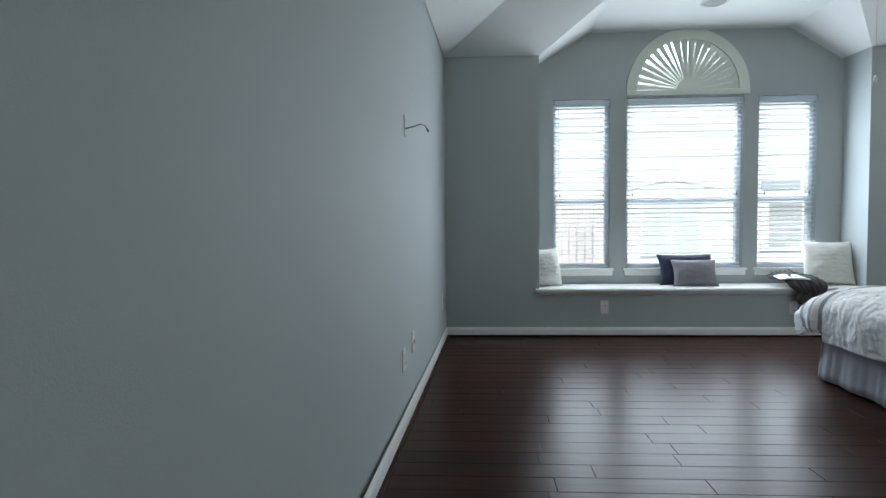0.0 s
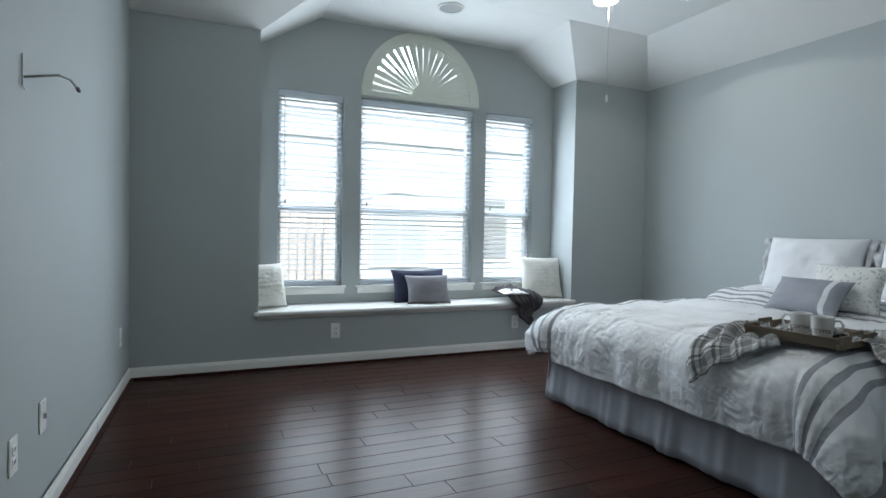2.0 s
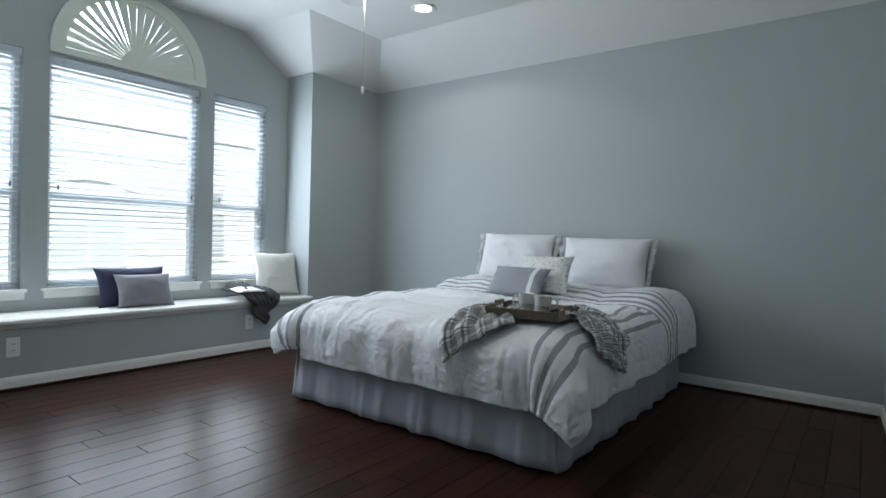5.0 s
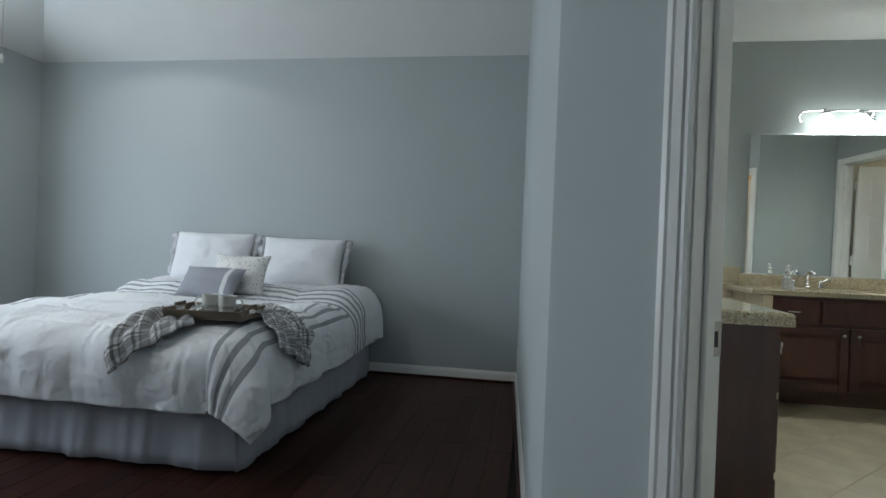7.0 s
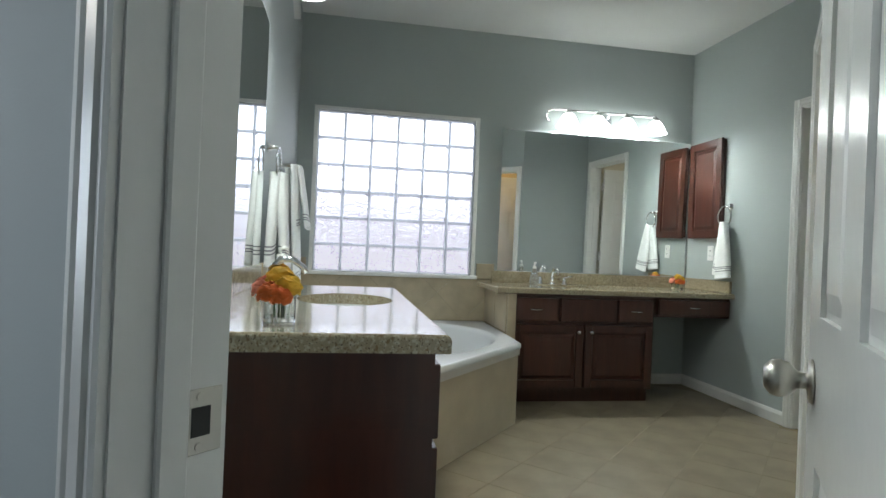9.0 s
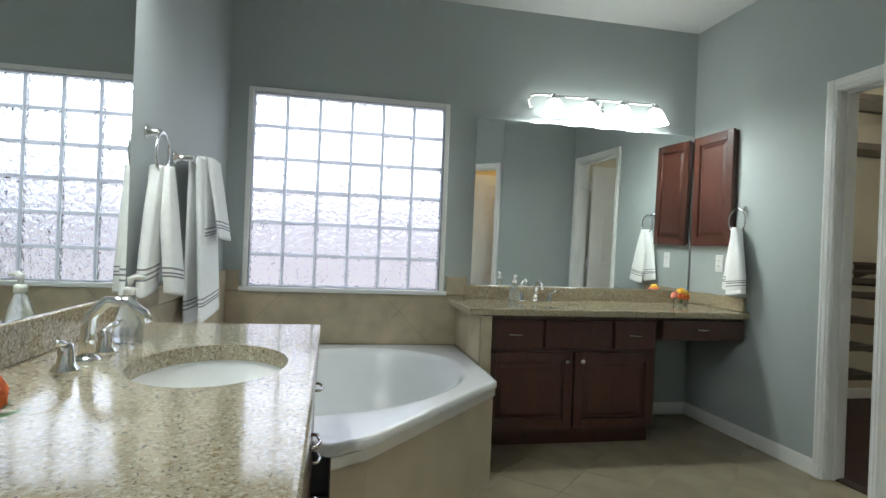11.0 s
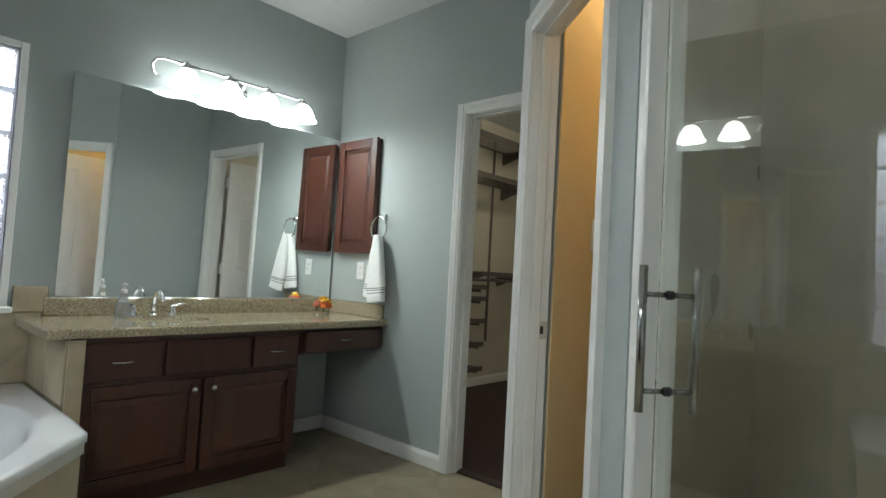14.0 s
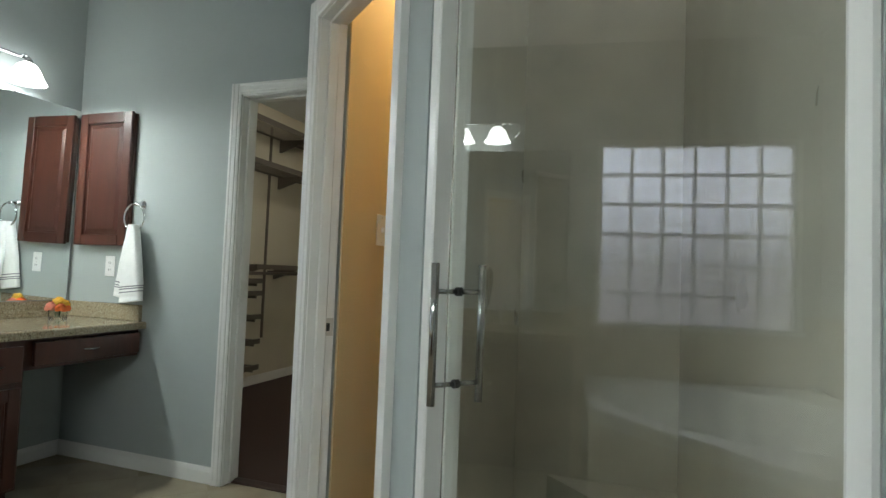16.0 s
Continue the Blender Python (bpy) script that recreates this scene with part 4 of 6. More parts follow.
# plaid throw under the tray
def plaid_mat():
    m = mat("grey_plaid_flannel", (0.72, 0.72, 0.73), 0.95, vary=0.08, scale=9, fine=250, bump=0.15)
    n, l = m.node_tree.nodes, m.node_tree.links
    p = n["Principled BSDF"]
    uv = n.new("ShaderNodeUVMap")
    sp = n.new("ShaderNodeSeparateXYZ")
    l.new(uv.outputs[0], sp.inputs[0])
    total = None
    for sock in ("X", "Y"):
        for freq, width, amount, shift in ((11.0, 0.40, 0.38, 0.0), (11.0, 0.12, 0.62, 0.42), (11.0, 0.08, 0.5, 0.62)):
            a = n.new("ShaderNodeMath")
            a.operation = "MULTIPLY_ADD"
            a.inputs[1].default_value, a.inputs[2].default_value = freq, shift
            l.new(sp.outputs[sock], a.inputs[0])
            f = n.new("ShaderNodeMath")
            f.operation = "FRACT"
            l.new(a.outputs[0], f.inputs[0])
            c = n.new("ShaderNodeMath")
            c.operation = "LESS_THAN"
            c.inputs[1].default_value = width
            l.new(f.outputs[0], c.inputs[0])
            k = n.new("ShaderNodeMath")
            k.operation = "MULTIPLY_ADD"
            k.inputs[1].default_value, k.inputs[2].default_value = -amount, 1.0
            l.new(c.outputs[0], k.inputs[0])
            if total:
                mu = n.new("ShaderNodeMath")
                mu.operation = "MULTIPLY"
                l.new(total, mu.inputs[0])
                l.new(k.outputs[0], mu.inputs[1])
                total = mu.outputs[0]
            else:
                total = k.outputs[0]
    old = p.inputs["Base Color"].links[0].from_socket
    sc = n.new("ShaderNodeVectorMath")
    sc.operation = "SCALE"
    l.new(old, sc.inputs[0])
    l.new(total, sc.inputs["Scale"])
    l.new(sc.outputs[0], p.inputs["Base Color"])
    return m


PLAID = plaid_mat()
WAY = [Vector(p) for p in ((2.43, 3.27), (2.53, 3.34), (2.68, 3.36), (2.80, 3.25), (2.86, 3.08), (2.87, 2.94), (2.84, 2.83), (2.80, 2.73))]


def along(s):
    k = min(int(s * (len(WAY) - 1)), len(WAY) - 2)
    f = s * (len(WAY) - 1) - k
    p0, p1, p2, p3 = WAY[max(k - 1, 0)], WAY[k], WAY[k + 1], WAY[min(k + 2, len(WAY) - 1)]
    q = 0.5 * ((2 * p1) + (p2 - p0) * f + (2 * p0 - 5 * p1 + 4 * p2 - p3) * f * f + (3 * p1 - p0 - 3 * p2 + p3) * f ** 3)
    return q


def throw_at(s, w):
    c, d = along(s / 1.7), along(min(1, s / 1.7 + 0.01)) - along(max(0, s / 1.7 - 0.01))
    n = Vector((-d.y, d.x)).normalized()
    wide = 0.175 - 0.06 * math.sin(math.pi * s / 1.7) + 0.02 * noise.noise((s * 4, 0, 3))
    q = c + n * (w / 0.19 * wide)
    crease = 0.045 * abs(noise.noise((s * 6, w * 15, 2.5))) + 0.020 * abs(math.sin(w * 30 + s * 4 + 3 * noise.noise((s * 3, 1, 1))))
    return drape(q.x, q.y, 0.014 + crease)


throw = part("plaid_throw", sheet(B(), [1.7 * k / 90 for k in range(91)], [-0.19 + 0.38 * k / 26 for k in range(27)], throw_at), PLAID, None, smooth=True)
tagged(throw, "crumpled grey plaid flannel throw across the bed", "throw")
mod = throw.modifiers.new("thick", "SOLIDIFY")
mod.thickness, mod.offset = 0.008, 1

# tray and mugs
tray = thing("serving_tray", "worn brown wooden serving tray on the bed", "tray", pose(2.70, 3.14, 0.647, 0, -1, 4) @ Matrix.Scale(0.79, 4))
part("tray_base", box(B(), -0.14, 0.14, -0.22, 0.22, 0, 0.012, 0.003), TRAYW, tray)
for x, s in ((-0.14, -1), (0.14, 1)):
    part("long_side", prism(B(), [(x, 0.0), (x + s * 0.030, 0.055), (x + s * 0.040, 0.055), (x + s * 0.011, 0.0)], -0.235, 0.235, "y"), TRAYW, tray)
for y, s in ((-0.22, -1), (0.22, 1)):
    bm = B()
    for x0, x1, z0, z1 in ((-0.165, -0.055, 0, 0.06), (0.055, 0.165, 0, 0.06), (-0.055, 0.055, 0, 0.028), (-0.055, 0.055, 0.058, 0.078)):
        box(bm, x0, x1, min(y, y + s * 0.012), max(y, y + s * 0.012), z0, z1)
    part("end_handle", bm, TRAYW, tray)


def mug(m, words, turn):
    top = thing("coffee_mug", "white ceramic mug printed with dark lettering", "mug", m, "mugs on the tray")
    part("cup", lathe(B(), [(0, 0.004), (0.026, 0.002), (0.034, 0.006), (0.039, 0.03), (0.041, 0.085), (0.0425, 0.088), (0.040, 0.087), (0.037, 0.03), (0.03, 0.012), (0, 0.010)], 28), CERAM, top, smooth=True)
    part("mug_handle", tube(B(), [(0.038, 0, 0.072), (0.058, 0, 0.076), (0.069, 0, 0.058), (0.064, 0, 0.034), (0.038, 0, 0.020)], 0.005, 8), CERAM, top, smooth=True)
    for k, (txt, z, size) in enumerate(words):
        cu = bpy.data.curves.new("print", "FONT")
        cu.body, cu.size, cu.align_x, cu.extrude = txt, size, "CENTER", 0.0006
        ob = new("print", cu)
        ob.data.materials.append(INK)
        ob.parent = top
        ob.matrix_local = pose(0, 0, 0, 0, 0, turn) @ pose(0, -0.0425, z, 90)
    return top


mug(pose(2.75, 3.20, 0.657, 0, 0, 117), (("COFFEE", 0.026, 0.020),), 180)
mug(pose(2.725, 3.098, 0.657, 0, 0, -63), (("COFFEE", 0.026, 0.020),), 0)

# ---- on the window seat ----
SZ = 0.437
cushion("ruched_cushion", "ivory ruched cushion leaning in the seat corner", IVORY, pose(0.93, 6.15, SZ, -14, 0, 24), 0.34, 0.36, 0.15, 0.6, 0, 11, ribs=0.006)
cushion("navy_cushion", "dark navy cushion leaning against the window", NAVY, pose(2.235, 6.22, SZ, -20, 0, 3), 0.52, 0.30, 0.13, 0.6, 0, 13)
cushion("grey_cushion", "small grey velvet cushion in front of the navy one", GREYC, pose(2.265, 6.10, SZ, -24, 0, -3), 0.40, 0.26, 0.13, 0.6, 0, 15)
cushion("ivory_cushion", "large ivory cushion leaning in the seat corner", IVORY, pose(3.47, 6.17, SZ, -16, 0, -14), 0.42, 0.41, 0.15, 0.6, 0, 17, ribs=0.003)


def fleece_at(u, v):
    # v runs from the wall side over the nosing and down
    x = 3.12 + u * (0.175 + 0.05 * v - 0.36 * max(0, v - 0.5)) + 0.06 * noise.noise((v * 4, 1, 2)) + 0.05 * (v - 0.3)
    lump = 0.030 + 0.035 * abs(noise.noise((u * 5, v * 6, 4))) + 0.02 * abs(math.sin(u * 14 + 2 * noise.noise((v * 3, u * 2, 8))))
    edge = 1 - abs(u) ** 4
    if v < 0.5:
        return Vector((x, 6.26 - v * 0.62, SZ + 0.004 + lump * edge + 0.06 * (1 - v) * edge))
    h = v - 0.5
    return Vector((x, 5.948 - 0.012 - lump * 0.9 * edge, SZ + 0.03 - h * (0.33 + 0.12 * (1 - abs(u + 0.1))) ))


fl = part("fleece_throw", sheet(B(), [-0.8 + 1.6 * k / 40 for k in range(41)], [k / 44 for k in range(45)], lambda u, v: fleece_at(u, v)), THROW, None, smooth=True)
tagged(fl, "dark grey fleece throw bunched over the seat edge", "throw")
mod = fl.modifiers.new("thick", "SOLIDIFY")
mod.thickness, mod.offset = 0.010, 1
book = thing("open_book", "open white book lying on the dark throw", "book", pose(3.045, 6.005, SZ + 0.088, 6, 0, -8) @ Matrix.Scale(0.8, 4))
for s in (-1, 1):
    bm = B()
    N = 10
    up = [(s * 0.15 * k / N, 0.010 * math.sin(math.pi * min(1, k / N * 1.15)) + 0.012 * (1 - k / N)) for k in range(N + 1)]
    prism(bm, up + [(s * 0.15, -0.004), (0, -0.002)], -0.10, 0.10, "y")
    part("pages", bm, PAPER, book, smooth=False)
part("book_cover", box(B(), -0.155, 0.155, -0.105, 0.105, -0.009, -0.005), DARK, book)

# ---- bedroom ceiling fittings ----
fan = thing("ceiling_fan", "white ceiling fan with lit glass shades", "fan", pose(2.25, 3.9, -0.105))
part("canopy", lathe(B(), [(0, 2.935), (0.07, 2.935), (0.065, 2.90), (0.02, 2.885), (0, 2.885)], 24), FAN, fan, smooth=True)
part("downrod", tube(B(), [(0, 0, 2.89), (0, 0, 2.62)], 0.012), FAN, fan)
part("motor", lathe(B(), [(0, 2.63), (0.06, 2.63), (0.11, 2.60), (0.115, 2.53), (0.07, 2.50), (0, 2.50)], 28), FAN, fan, smooth=True)
for k in range(5):
    bm = B()
    prism(bm, [(0.16, -0.045), (0.60, -0.07), (0.655, -0.055), (0.67, 0), (0.655, 0.055), (0.60, 0.07), (0.16, 0.045)], -0.004, 0.004)
    bl = part("blade", bm, FAN, fan, m=pose(0, 0, 2.52, 0, 0, 52 + 72 * k) @ pose(0, 0, 0, 11))
    part("blade_arm", box(B(), 0.08, 0.20, -0.018, 0.018, 0.002, 0.012, 0.003), NICKEL, bl)
for k in range(3):
    a = radians(50 + 120 * k)
    x, y = 0.10 * math.cos(a), 0.10 * math.sin(a)
    part("lamp_arm", tube(B(), [(0, 0, 2.49), (x * 0.7, y * 0.7, 2.475), (x, y, 2.45)], 0.009), NICKEL, fan)
    part("glass_shade", lathe(B(), [(0.018, 0.05), (0.04, 0.035), (0.055, 0.0), (0.06, -0.05), (0.057, -0.05), (0.05, 0.0), (0.02, 0.04)], 20, pose(x * 1.2, y * 1.2, 2.41)), SHADE, fan, "lit frosted glass shade", True)
part("pull_chain", tube(B(), [(0.02, 0, 2.5), (0.02, 0, 1.86)], 0.0012, 5), NICKEL, fan)
part("chain_pull", lathe(B(), [(0, 0.02), (0.006, 0.012), (0.008, -0.005), (0.005, -0.018), (0, -0.02)], 12, pose(0.02, 0, 1.84)), PLATE, fan)
lamp("fan_lamp", "POINT", pose(2.25, 3.9, 2.17), 12, (1, 0.95, 0.88), 0.06)
can = thing("recessed_light", "lit round recessed ceiling light with white trim", "ceiling light", pose(3.667, 4.685, FLAT_Z - 0.026))
part("trim_ring", lathe(B(), [(0.062, 0.0), (0.095, 0.0), (0.098, -0.006), (0.085, -0.011), (0.064, -0.006)], 32), TRIM, can, smooth=True)
part("lens", lathe(B(), [(0, -0.016), (0.04, -0.015), (0.062, -0.009), (0.063, 0.0), (0, 0.0)], 28), BULB, can, "glowing lens")
lamp("recessed_lamp", "SPOT", look((3.667, 4.685, FLAT_Z - 0.05), (3.667, 4.685, 0)), 15, (1, 0.97, 0.92), 0.05).data.spot_size = radians(140)
spk = thing("ceiling_speaker", "round white in-ceiling speaker grille", "speaker", pose(2.22, 5.68, FLAT_Z - 0.026))
part("rim", lathe(B(), [(0.088, 0.0), (0.105, 0.0), (0.105, -0.006), (0.09, -0.009)], 36), CEIL, spk, smooth=True)
part("grille", lathe(B(), [(0, -0.005), (0.088, -0.005), (0.088, 0.0), (0, 0.0)], 36), mat("grey_speaker_mesh", (0.42, 0.43, 0.43), 0.7, vary=0.1, scale=200, bump=0.3, fine=900), spk)

# ---- bathroom window ----
gb = thing("window_5", "glass block window of thirty-six wavy blocks", "window", kind="structure")


def block_mat():
    m = mat("wavy_glass_block", (0.98, 0.965, 1.0), 0.15, vary=0, bump=0, trans=1, ior=1.45)
    n, l = m.node_tree.nodes, m.node_tree.links
    tc = n.new("ShaderNodeTexCoord")
    info = n.new("ShaderNodeObjectInfo")
    add = n.new("ShaderNodeVectorMath")
    add.operation = "MULTIPLY_ADD"
    add.inputs[1].default_value = (19, 23, 29)
    l.new(info.outputs["Random"], add.inputs[0])
    l.new(tc.outputs["Object"], add.inputs[2])
    ns = n.new("ShaderNodeTexNoise")
    ns.inputs["Scale"].default_value, ns.inputs["Detail"].default_value, ns.inputs["Distortion"].default_value = 21, 1.5, 2.2
    l.new(add.outputs[0], ns.inputs["Vector"])
    bn = n.new("ShaderNodeBump")
    bn.inputs["Strength"].default_value, bn.inputs["Distance"].default_value = 0.72, 0.024
    l.new(ns.outputs["Fac"], bn.inputs["Height"])
    l.new(bn.outputs["Normal"], n["Principled BSDF"].inputs["Normal"])
    return m


GBLOCK = block_mat()
cw, ch = (GB[1] - GB[0]) / 6, (GB[3] - GB[2]) / 6
bm = B()
box(bm, -0.034, 0.034, -cw / 2 + 0.004, cw / 2 - 0.004, -ch / 2 + 0.004, ch / 2 - 0.004, 0.008, 2)
me = mesh_of("glass_block", bm, GBLOCK)
for i in range(6):
    for k in range(6):
        ob = new("glass_block", me)
        ob.parent = gb
        ob.matrix_local = pose(5.20, GB[0] + cw * (i + 0.5), GB[2] + ch * (k + 0.5))
        ob.visible_shadow = False
MORTAR = mat("pale_block_joint", (0.88, 0.91, 0.94), 0.6, vary=0.03, bump=0)
mn, ml = MORTAR.node_tree.nodes, MORTAR.node_tree.links
glow_through = mn.new("ShaderNodeBsdfTranslucent")
glow_through.inputs["Color"].default_value = (0.92, 0.94, 0.96, 1)
blend = mn.new("ShaderNodeMixShader")
blend.inputs[0].default_value = 0.9
ml.new(mn["Principled BSDF"].outputs[0], blend.inputs[1])
ml.new(glow_through.outputs[0], blend.inputs[2])
ml.new(blend.outputs[0], mn["Material Output"].inputs["Surface"])
JH = 0.0105
bm = B()
for i in range(7):
    y = GB[0] + cw * i
    y0, y1 = max(GB[0], y - JH), min(GB[1], y + JH)
    prism(bm, [(5.160, y0 + 0.002), (5.158, y0 + 0.006), (5.158, y1 - 0.006), (5.160, y1 - 0.002), (5.166, y1), (5.166, y0)], GB[2], GB[3])
for k in range(7):
    z = GB[2] + ch * k
    z0, z1 = max(GB[2], z - JH), min(GB[3], z + JH)
    for i in range(6):
        box(bm, 5.159, 5.165, GB[0] + cw * i + JH + 0.0001, GB[0] + cw * (i + 1) - JH - 0.0001, z0, z1)
part("mortar_joint", bm, MORTAR, gb)
for bx in ((5.125, 5.235, GB[0] - 0.03, GB[0], GB[2], GB[3] + 0.03), (5.125, 5.235, GB[1], GB[1] + 0.03, GB[2], GB[3] + 0.03), (5.125, 5.235, GB[0], GB[1], GB[3], GB[3] + 0.03)):
    part("window_frame", box(B(), *bx, 0.003), TRIM, gb)
part("window_sill", box(B(), 5.085, 5.235, GB[0] - 0.045, GB[1] + 0.045, GB[2] - 0.028, GB[2], 0.006, 2), TRIM, gb)

# ---- vanity lights ----
def light_bar(name, label, m, shades, gap, reach=0.135, power=11.5):
    """A bar with its shades, on a wall whose face is the plane y = 0 and looks along -y."""
    top = thing(name, label, "wall lamp", m)
    half = gap * (shades - 1) / 2
    part("backplate", lathe(B(), [(0, 0.018), (0.045, 0.016), (0.058, 0.006), (0.060, 0), (0, 0)], 28, pose(0, 0, -0.02, 90)), CHROME, top, smooth=True)
    part("stem", tube(B(), [(0, -0.012, -0.02), (0, -0.05, 0.0), (0, -0.075, 0.034)], 0.009, 10), CHROME, top, smooth=True)
    bar_pts = [(-half - 0.10, -0.012, -0.055), (-half - 0.135, -0.022, -0.040), (-half - 0.155, -0.048, -0.004), (-half - 0.14, -0.068, 0.024), (-half - 0.10, -0.075, 0.034), (half, -0.075, 0.034), (half + 0.03, -0.075, 0.034)]
    part("bar", tube(B(), bar_pts, 0.0095, 12), CHROME, top, smooth=True)
    for k in range(shades):
        x = -half + gap * k
        part("socket_arm", tube(B(), [(x, -0.075, 0.034), (x, -(reach + 0.075) / 2, 0.042), (x, -reach, 0.024)], 0.008, 10), CHROME, top, smooth=True)
        part("socket", lathe(B(), [(0, 0.034), (0.006, 0.032), (0.008, 0.022), (0.018, 0.018), (0.024, 0.004), (0.027, -0.014), (0, -0.014)], 20, pose(x, -reach, 0.0)), CHROME, top, smooth=True)
        prof = [(0.024, 0.0), (0.038, -0.008), (0.056, -0.030), (0.068, -0.058), (0.079, -0.084), (0.092, -0.104), (0.089, -0.104), (0.075, -0.083), (0.064, -0.057), (0.052, -0.031), (0.036, -0.012), (0.022, -0.005)]
        part("glass_shade", lathe(B(), prof, 32, pose(x, -reach, -0.010)), SHADE, top, "lit white glass bell shade", True)
        b = m @ Vector((x, -reach, -0.085))
        lamp("vanity_bulb", "POINT", pose(b.x, b.y, b.z), power, (0.92, 1.0, 0.985), 0.035)
    return top


light_bar("vanity_light", "nickel four-shade vanity light above the mirror", pose(5.14, -0.92, 2.185, 0, 0, -90), 4, 0.25)
light_bar("vanity_light", "nickel vanity light above the sink mirror", pose(2.81, 1.54, 2.215), 4, 0.26, 0.19, 8.0)

# ---- vanities ----
def bar_pull(parent, x, z, y=0.0):
    part("drawer_pull", tube(B(), [(x - 0.045, y, z), (x - 0.04, y - 0.018, z), (x, y - 0.026, z - 0.002), (x + 0.04, y - 0.018, z), (x + 0.045, y, z)], 0.0042, 8), CHROME, parent, "polished metal bow pull", True)


def knob(parent, x, z, y=0.0):
    part("cabinet_knob", lathe(B(), [(0, 0.026), (0.012, 0.024), (0.016, 0.017), (0.011, 0.010), (0.006, 0.006), (0.009, 0.0), (0, 0)], 18, pose(x, y, z, 90)), CHROME, parent, "polished metal knob", True)


def front(parent, name, x0, x1, z0, z1, raised=True, f=0.055):
    """A drawer front, or a framed door with a raised panel, on a face at y = 0 that looks along -y."""
    if not raised:
        return part(name, box(B(), x0, x1, -0.019, 0, z0, z1, 0.004, 2), CHERRY, parent)
    bm = B()
    box(bm, x0, x0 + f, -0.020, 0, z0, z1, 0.003)
    box(bm, x1 - f, x1, -0.020, 0, z0, z1, 0.003)
    box(bm, x0 + f, x1 - f, -0.0195, 0, z0, z0 + f)
    box(bm, x0 + f, x1 - f, -0.0195, 0, z1 - f, z1)
    d = part(name, bm, CHERRY, parent)
    bm = B()
    rings = []
    for inset, y in ((0.0, -0.004), (0.004, -0.009), (0.012, -0.008), (0.034, -0.0175)):
        g = f + inset
        rings.append([bm.verts.new((x, y, z)) for x, z in ((x0 + g, z0 + g), (x1 - g, z0 + g), (x1 - g, z1 - g), (x0 + g, z1 - g))])
    for p, q in zip(rings, rings[1:]):
        for k in range(4):
            bm.faces.new((p[k], p[(k + 1) % 4], q[(k + 1) % 4], q[k]))
    bm.faces.new(rings[-1])
    part("raised_panel", bm, CHERRY, d)
    return d


def oval_top(x0, x1, y0, y1, z0, z1, cx, cy, rx, ry, nose=0.012):
    """A counter slab with an oval hole."""
    bm = B()
    K = 48
    rings = []
    for z in (z1, z0):
        inner = [bm.verts.new((cx + rx * math.cos(2 * math.pi * k / K), cy + ry * math.sin(2 * math.pi * k / K), z)) for k in range(K)]
        outer = []
        for k in range(K):
            c, s = math.cos(2 * math.pi * k / K), math.sin(2 * math.pi * k / K)
            tx = ((x1 - cx) / c if c > 0 else (x0 - cx) / c) if abs(c) > 1e-6 else 1e9
            ty = ((y1 - cy) / s if s > 0 else (y0 - cy) / s) if abs(s) > 1e-6 else 1e9
            t = min(tx, ty)
            outer.append([cx + t * c, cy + t * s])
        for gx in (x0, x1):
            for gy in (y0, y1):
                k = min(range(K), key=lambda i: (outer[i][0] - gx) ** 2 + (outer[i][1] - gy) ** 2)
                outer[k] = [gx, gy]
        rings.append((inner, [bm.verts.new((*p, z)) for p in outer]))
    (ti, to), (bi, bo) = rings
    for k in range(K):
        j = (k + 1) % K
        bm.faces.new((ti[k], ti[j], to[j], to[k]))
        bm.faces.new((bi[j], bi[k], bo[k], bo[j]))
        bm.faces.new((ti[j], ti[k], bi[k], bi[j]))
        bm.faces.new((to[k], to[j], bo[j], bo[k]))
    bmesh.ops.recalc_face_normals(bm, faces=bm.faces)
    es = [e for e in bm.edges if e.verts[0] in to and e.verts[1] in to]
    bmesh.ops.bevel(bm, geom=es, offset=nose, segments=3, profile=0.5, affect="EDGES")
    return bm


def basin(parent, cx, cy, z, rx, ry):
    prof = [(1.02, 0.0), (0.98, -0.03), (0.86, -0.09), (0.6, -0.135), (0.2, -0.15), (0, -0.15)]
    bm = lathe(B(), prof, 40)
    bmesh.ops.transform(bm, matrix=Matrix.Translation((cx, cy, z)) @ Matrix.Diagonal((rx, ry, 1, 1)), verts=bm.verts)
    b = part("basin", bm, PORC, parent, "white undermount basin", True)
    part("drain", lathe(B(), [(0, 0.004), (0.02, 0.003), (0.022, 0), (0, 0)], 16, pose(cx, cy, z - 0.148)), CHROME, b)


def faucet(m, label):
    top = thing("faucet", label, "faucet", m)
    part("spout", tube(B(), [(0, 0, 0), (0, 0, 0.05), (0, -0.005, 0.095), (0, -0.035, 0.130), (0, -0.075, 0.130), (0, -0.11, 0.105), (0, -0.122, 0.085)], [0.018, 0.015, 0.013, 0.0125, 0.012, 0.011, 0.0105], 14), CHROME, top, smooth=True)
    part("spout_base", lathe(B(), [(0, 0.014), (0.02, 0.012), (0.027, 0.004), (0.028, 0), (0, 0)], 20), CHROME, top, smooth=True)
    for x in (-0.10, 0.10):
        h = part("valve", lathe(B(), [(0, 0.058), (0.012, 0.055), (0.014, 0.04), (0.017, 0.015), (0.026, 0.004), (0.027, 0), (0, 0)], 18, pose(x, 0.0, 0)), CHROME, top, smooth=True)
        part("lever", tube(B(), [(x, 0, 0.052), (x + (0.03 if x > 0 else -0.03), -0.006, 0.06), (x + (0.065 if x > 0 else -0.065), -0.01, 0.066)], [0.008, 0.007, 0.005], 10), CHROME, h, smooth=True)
    return top


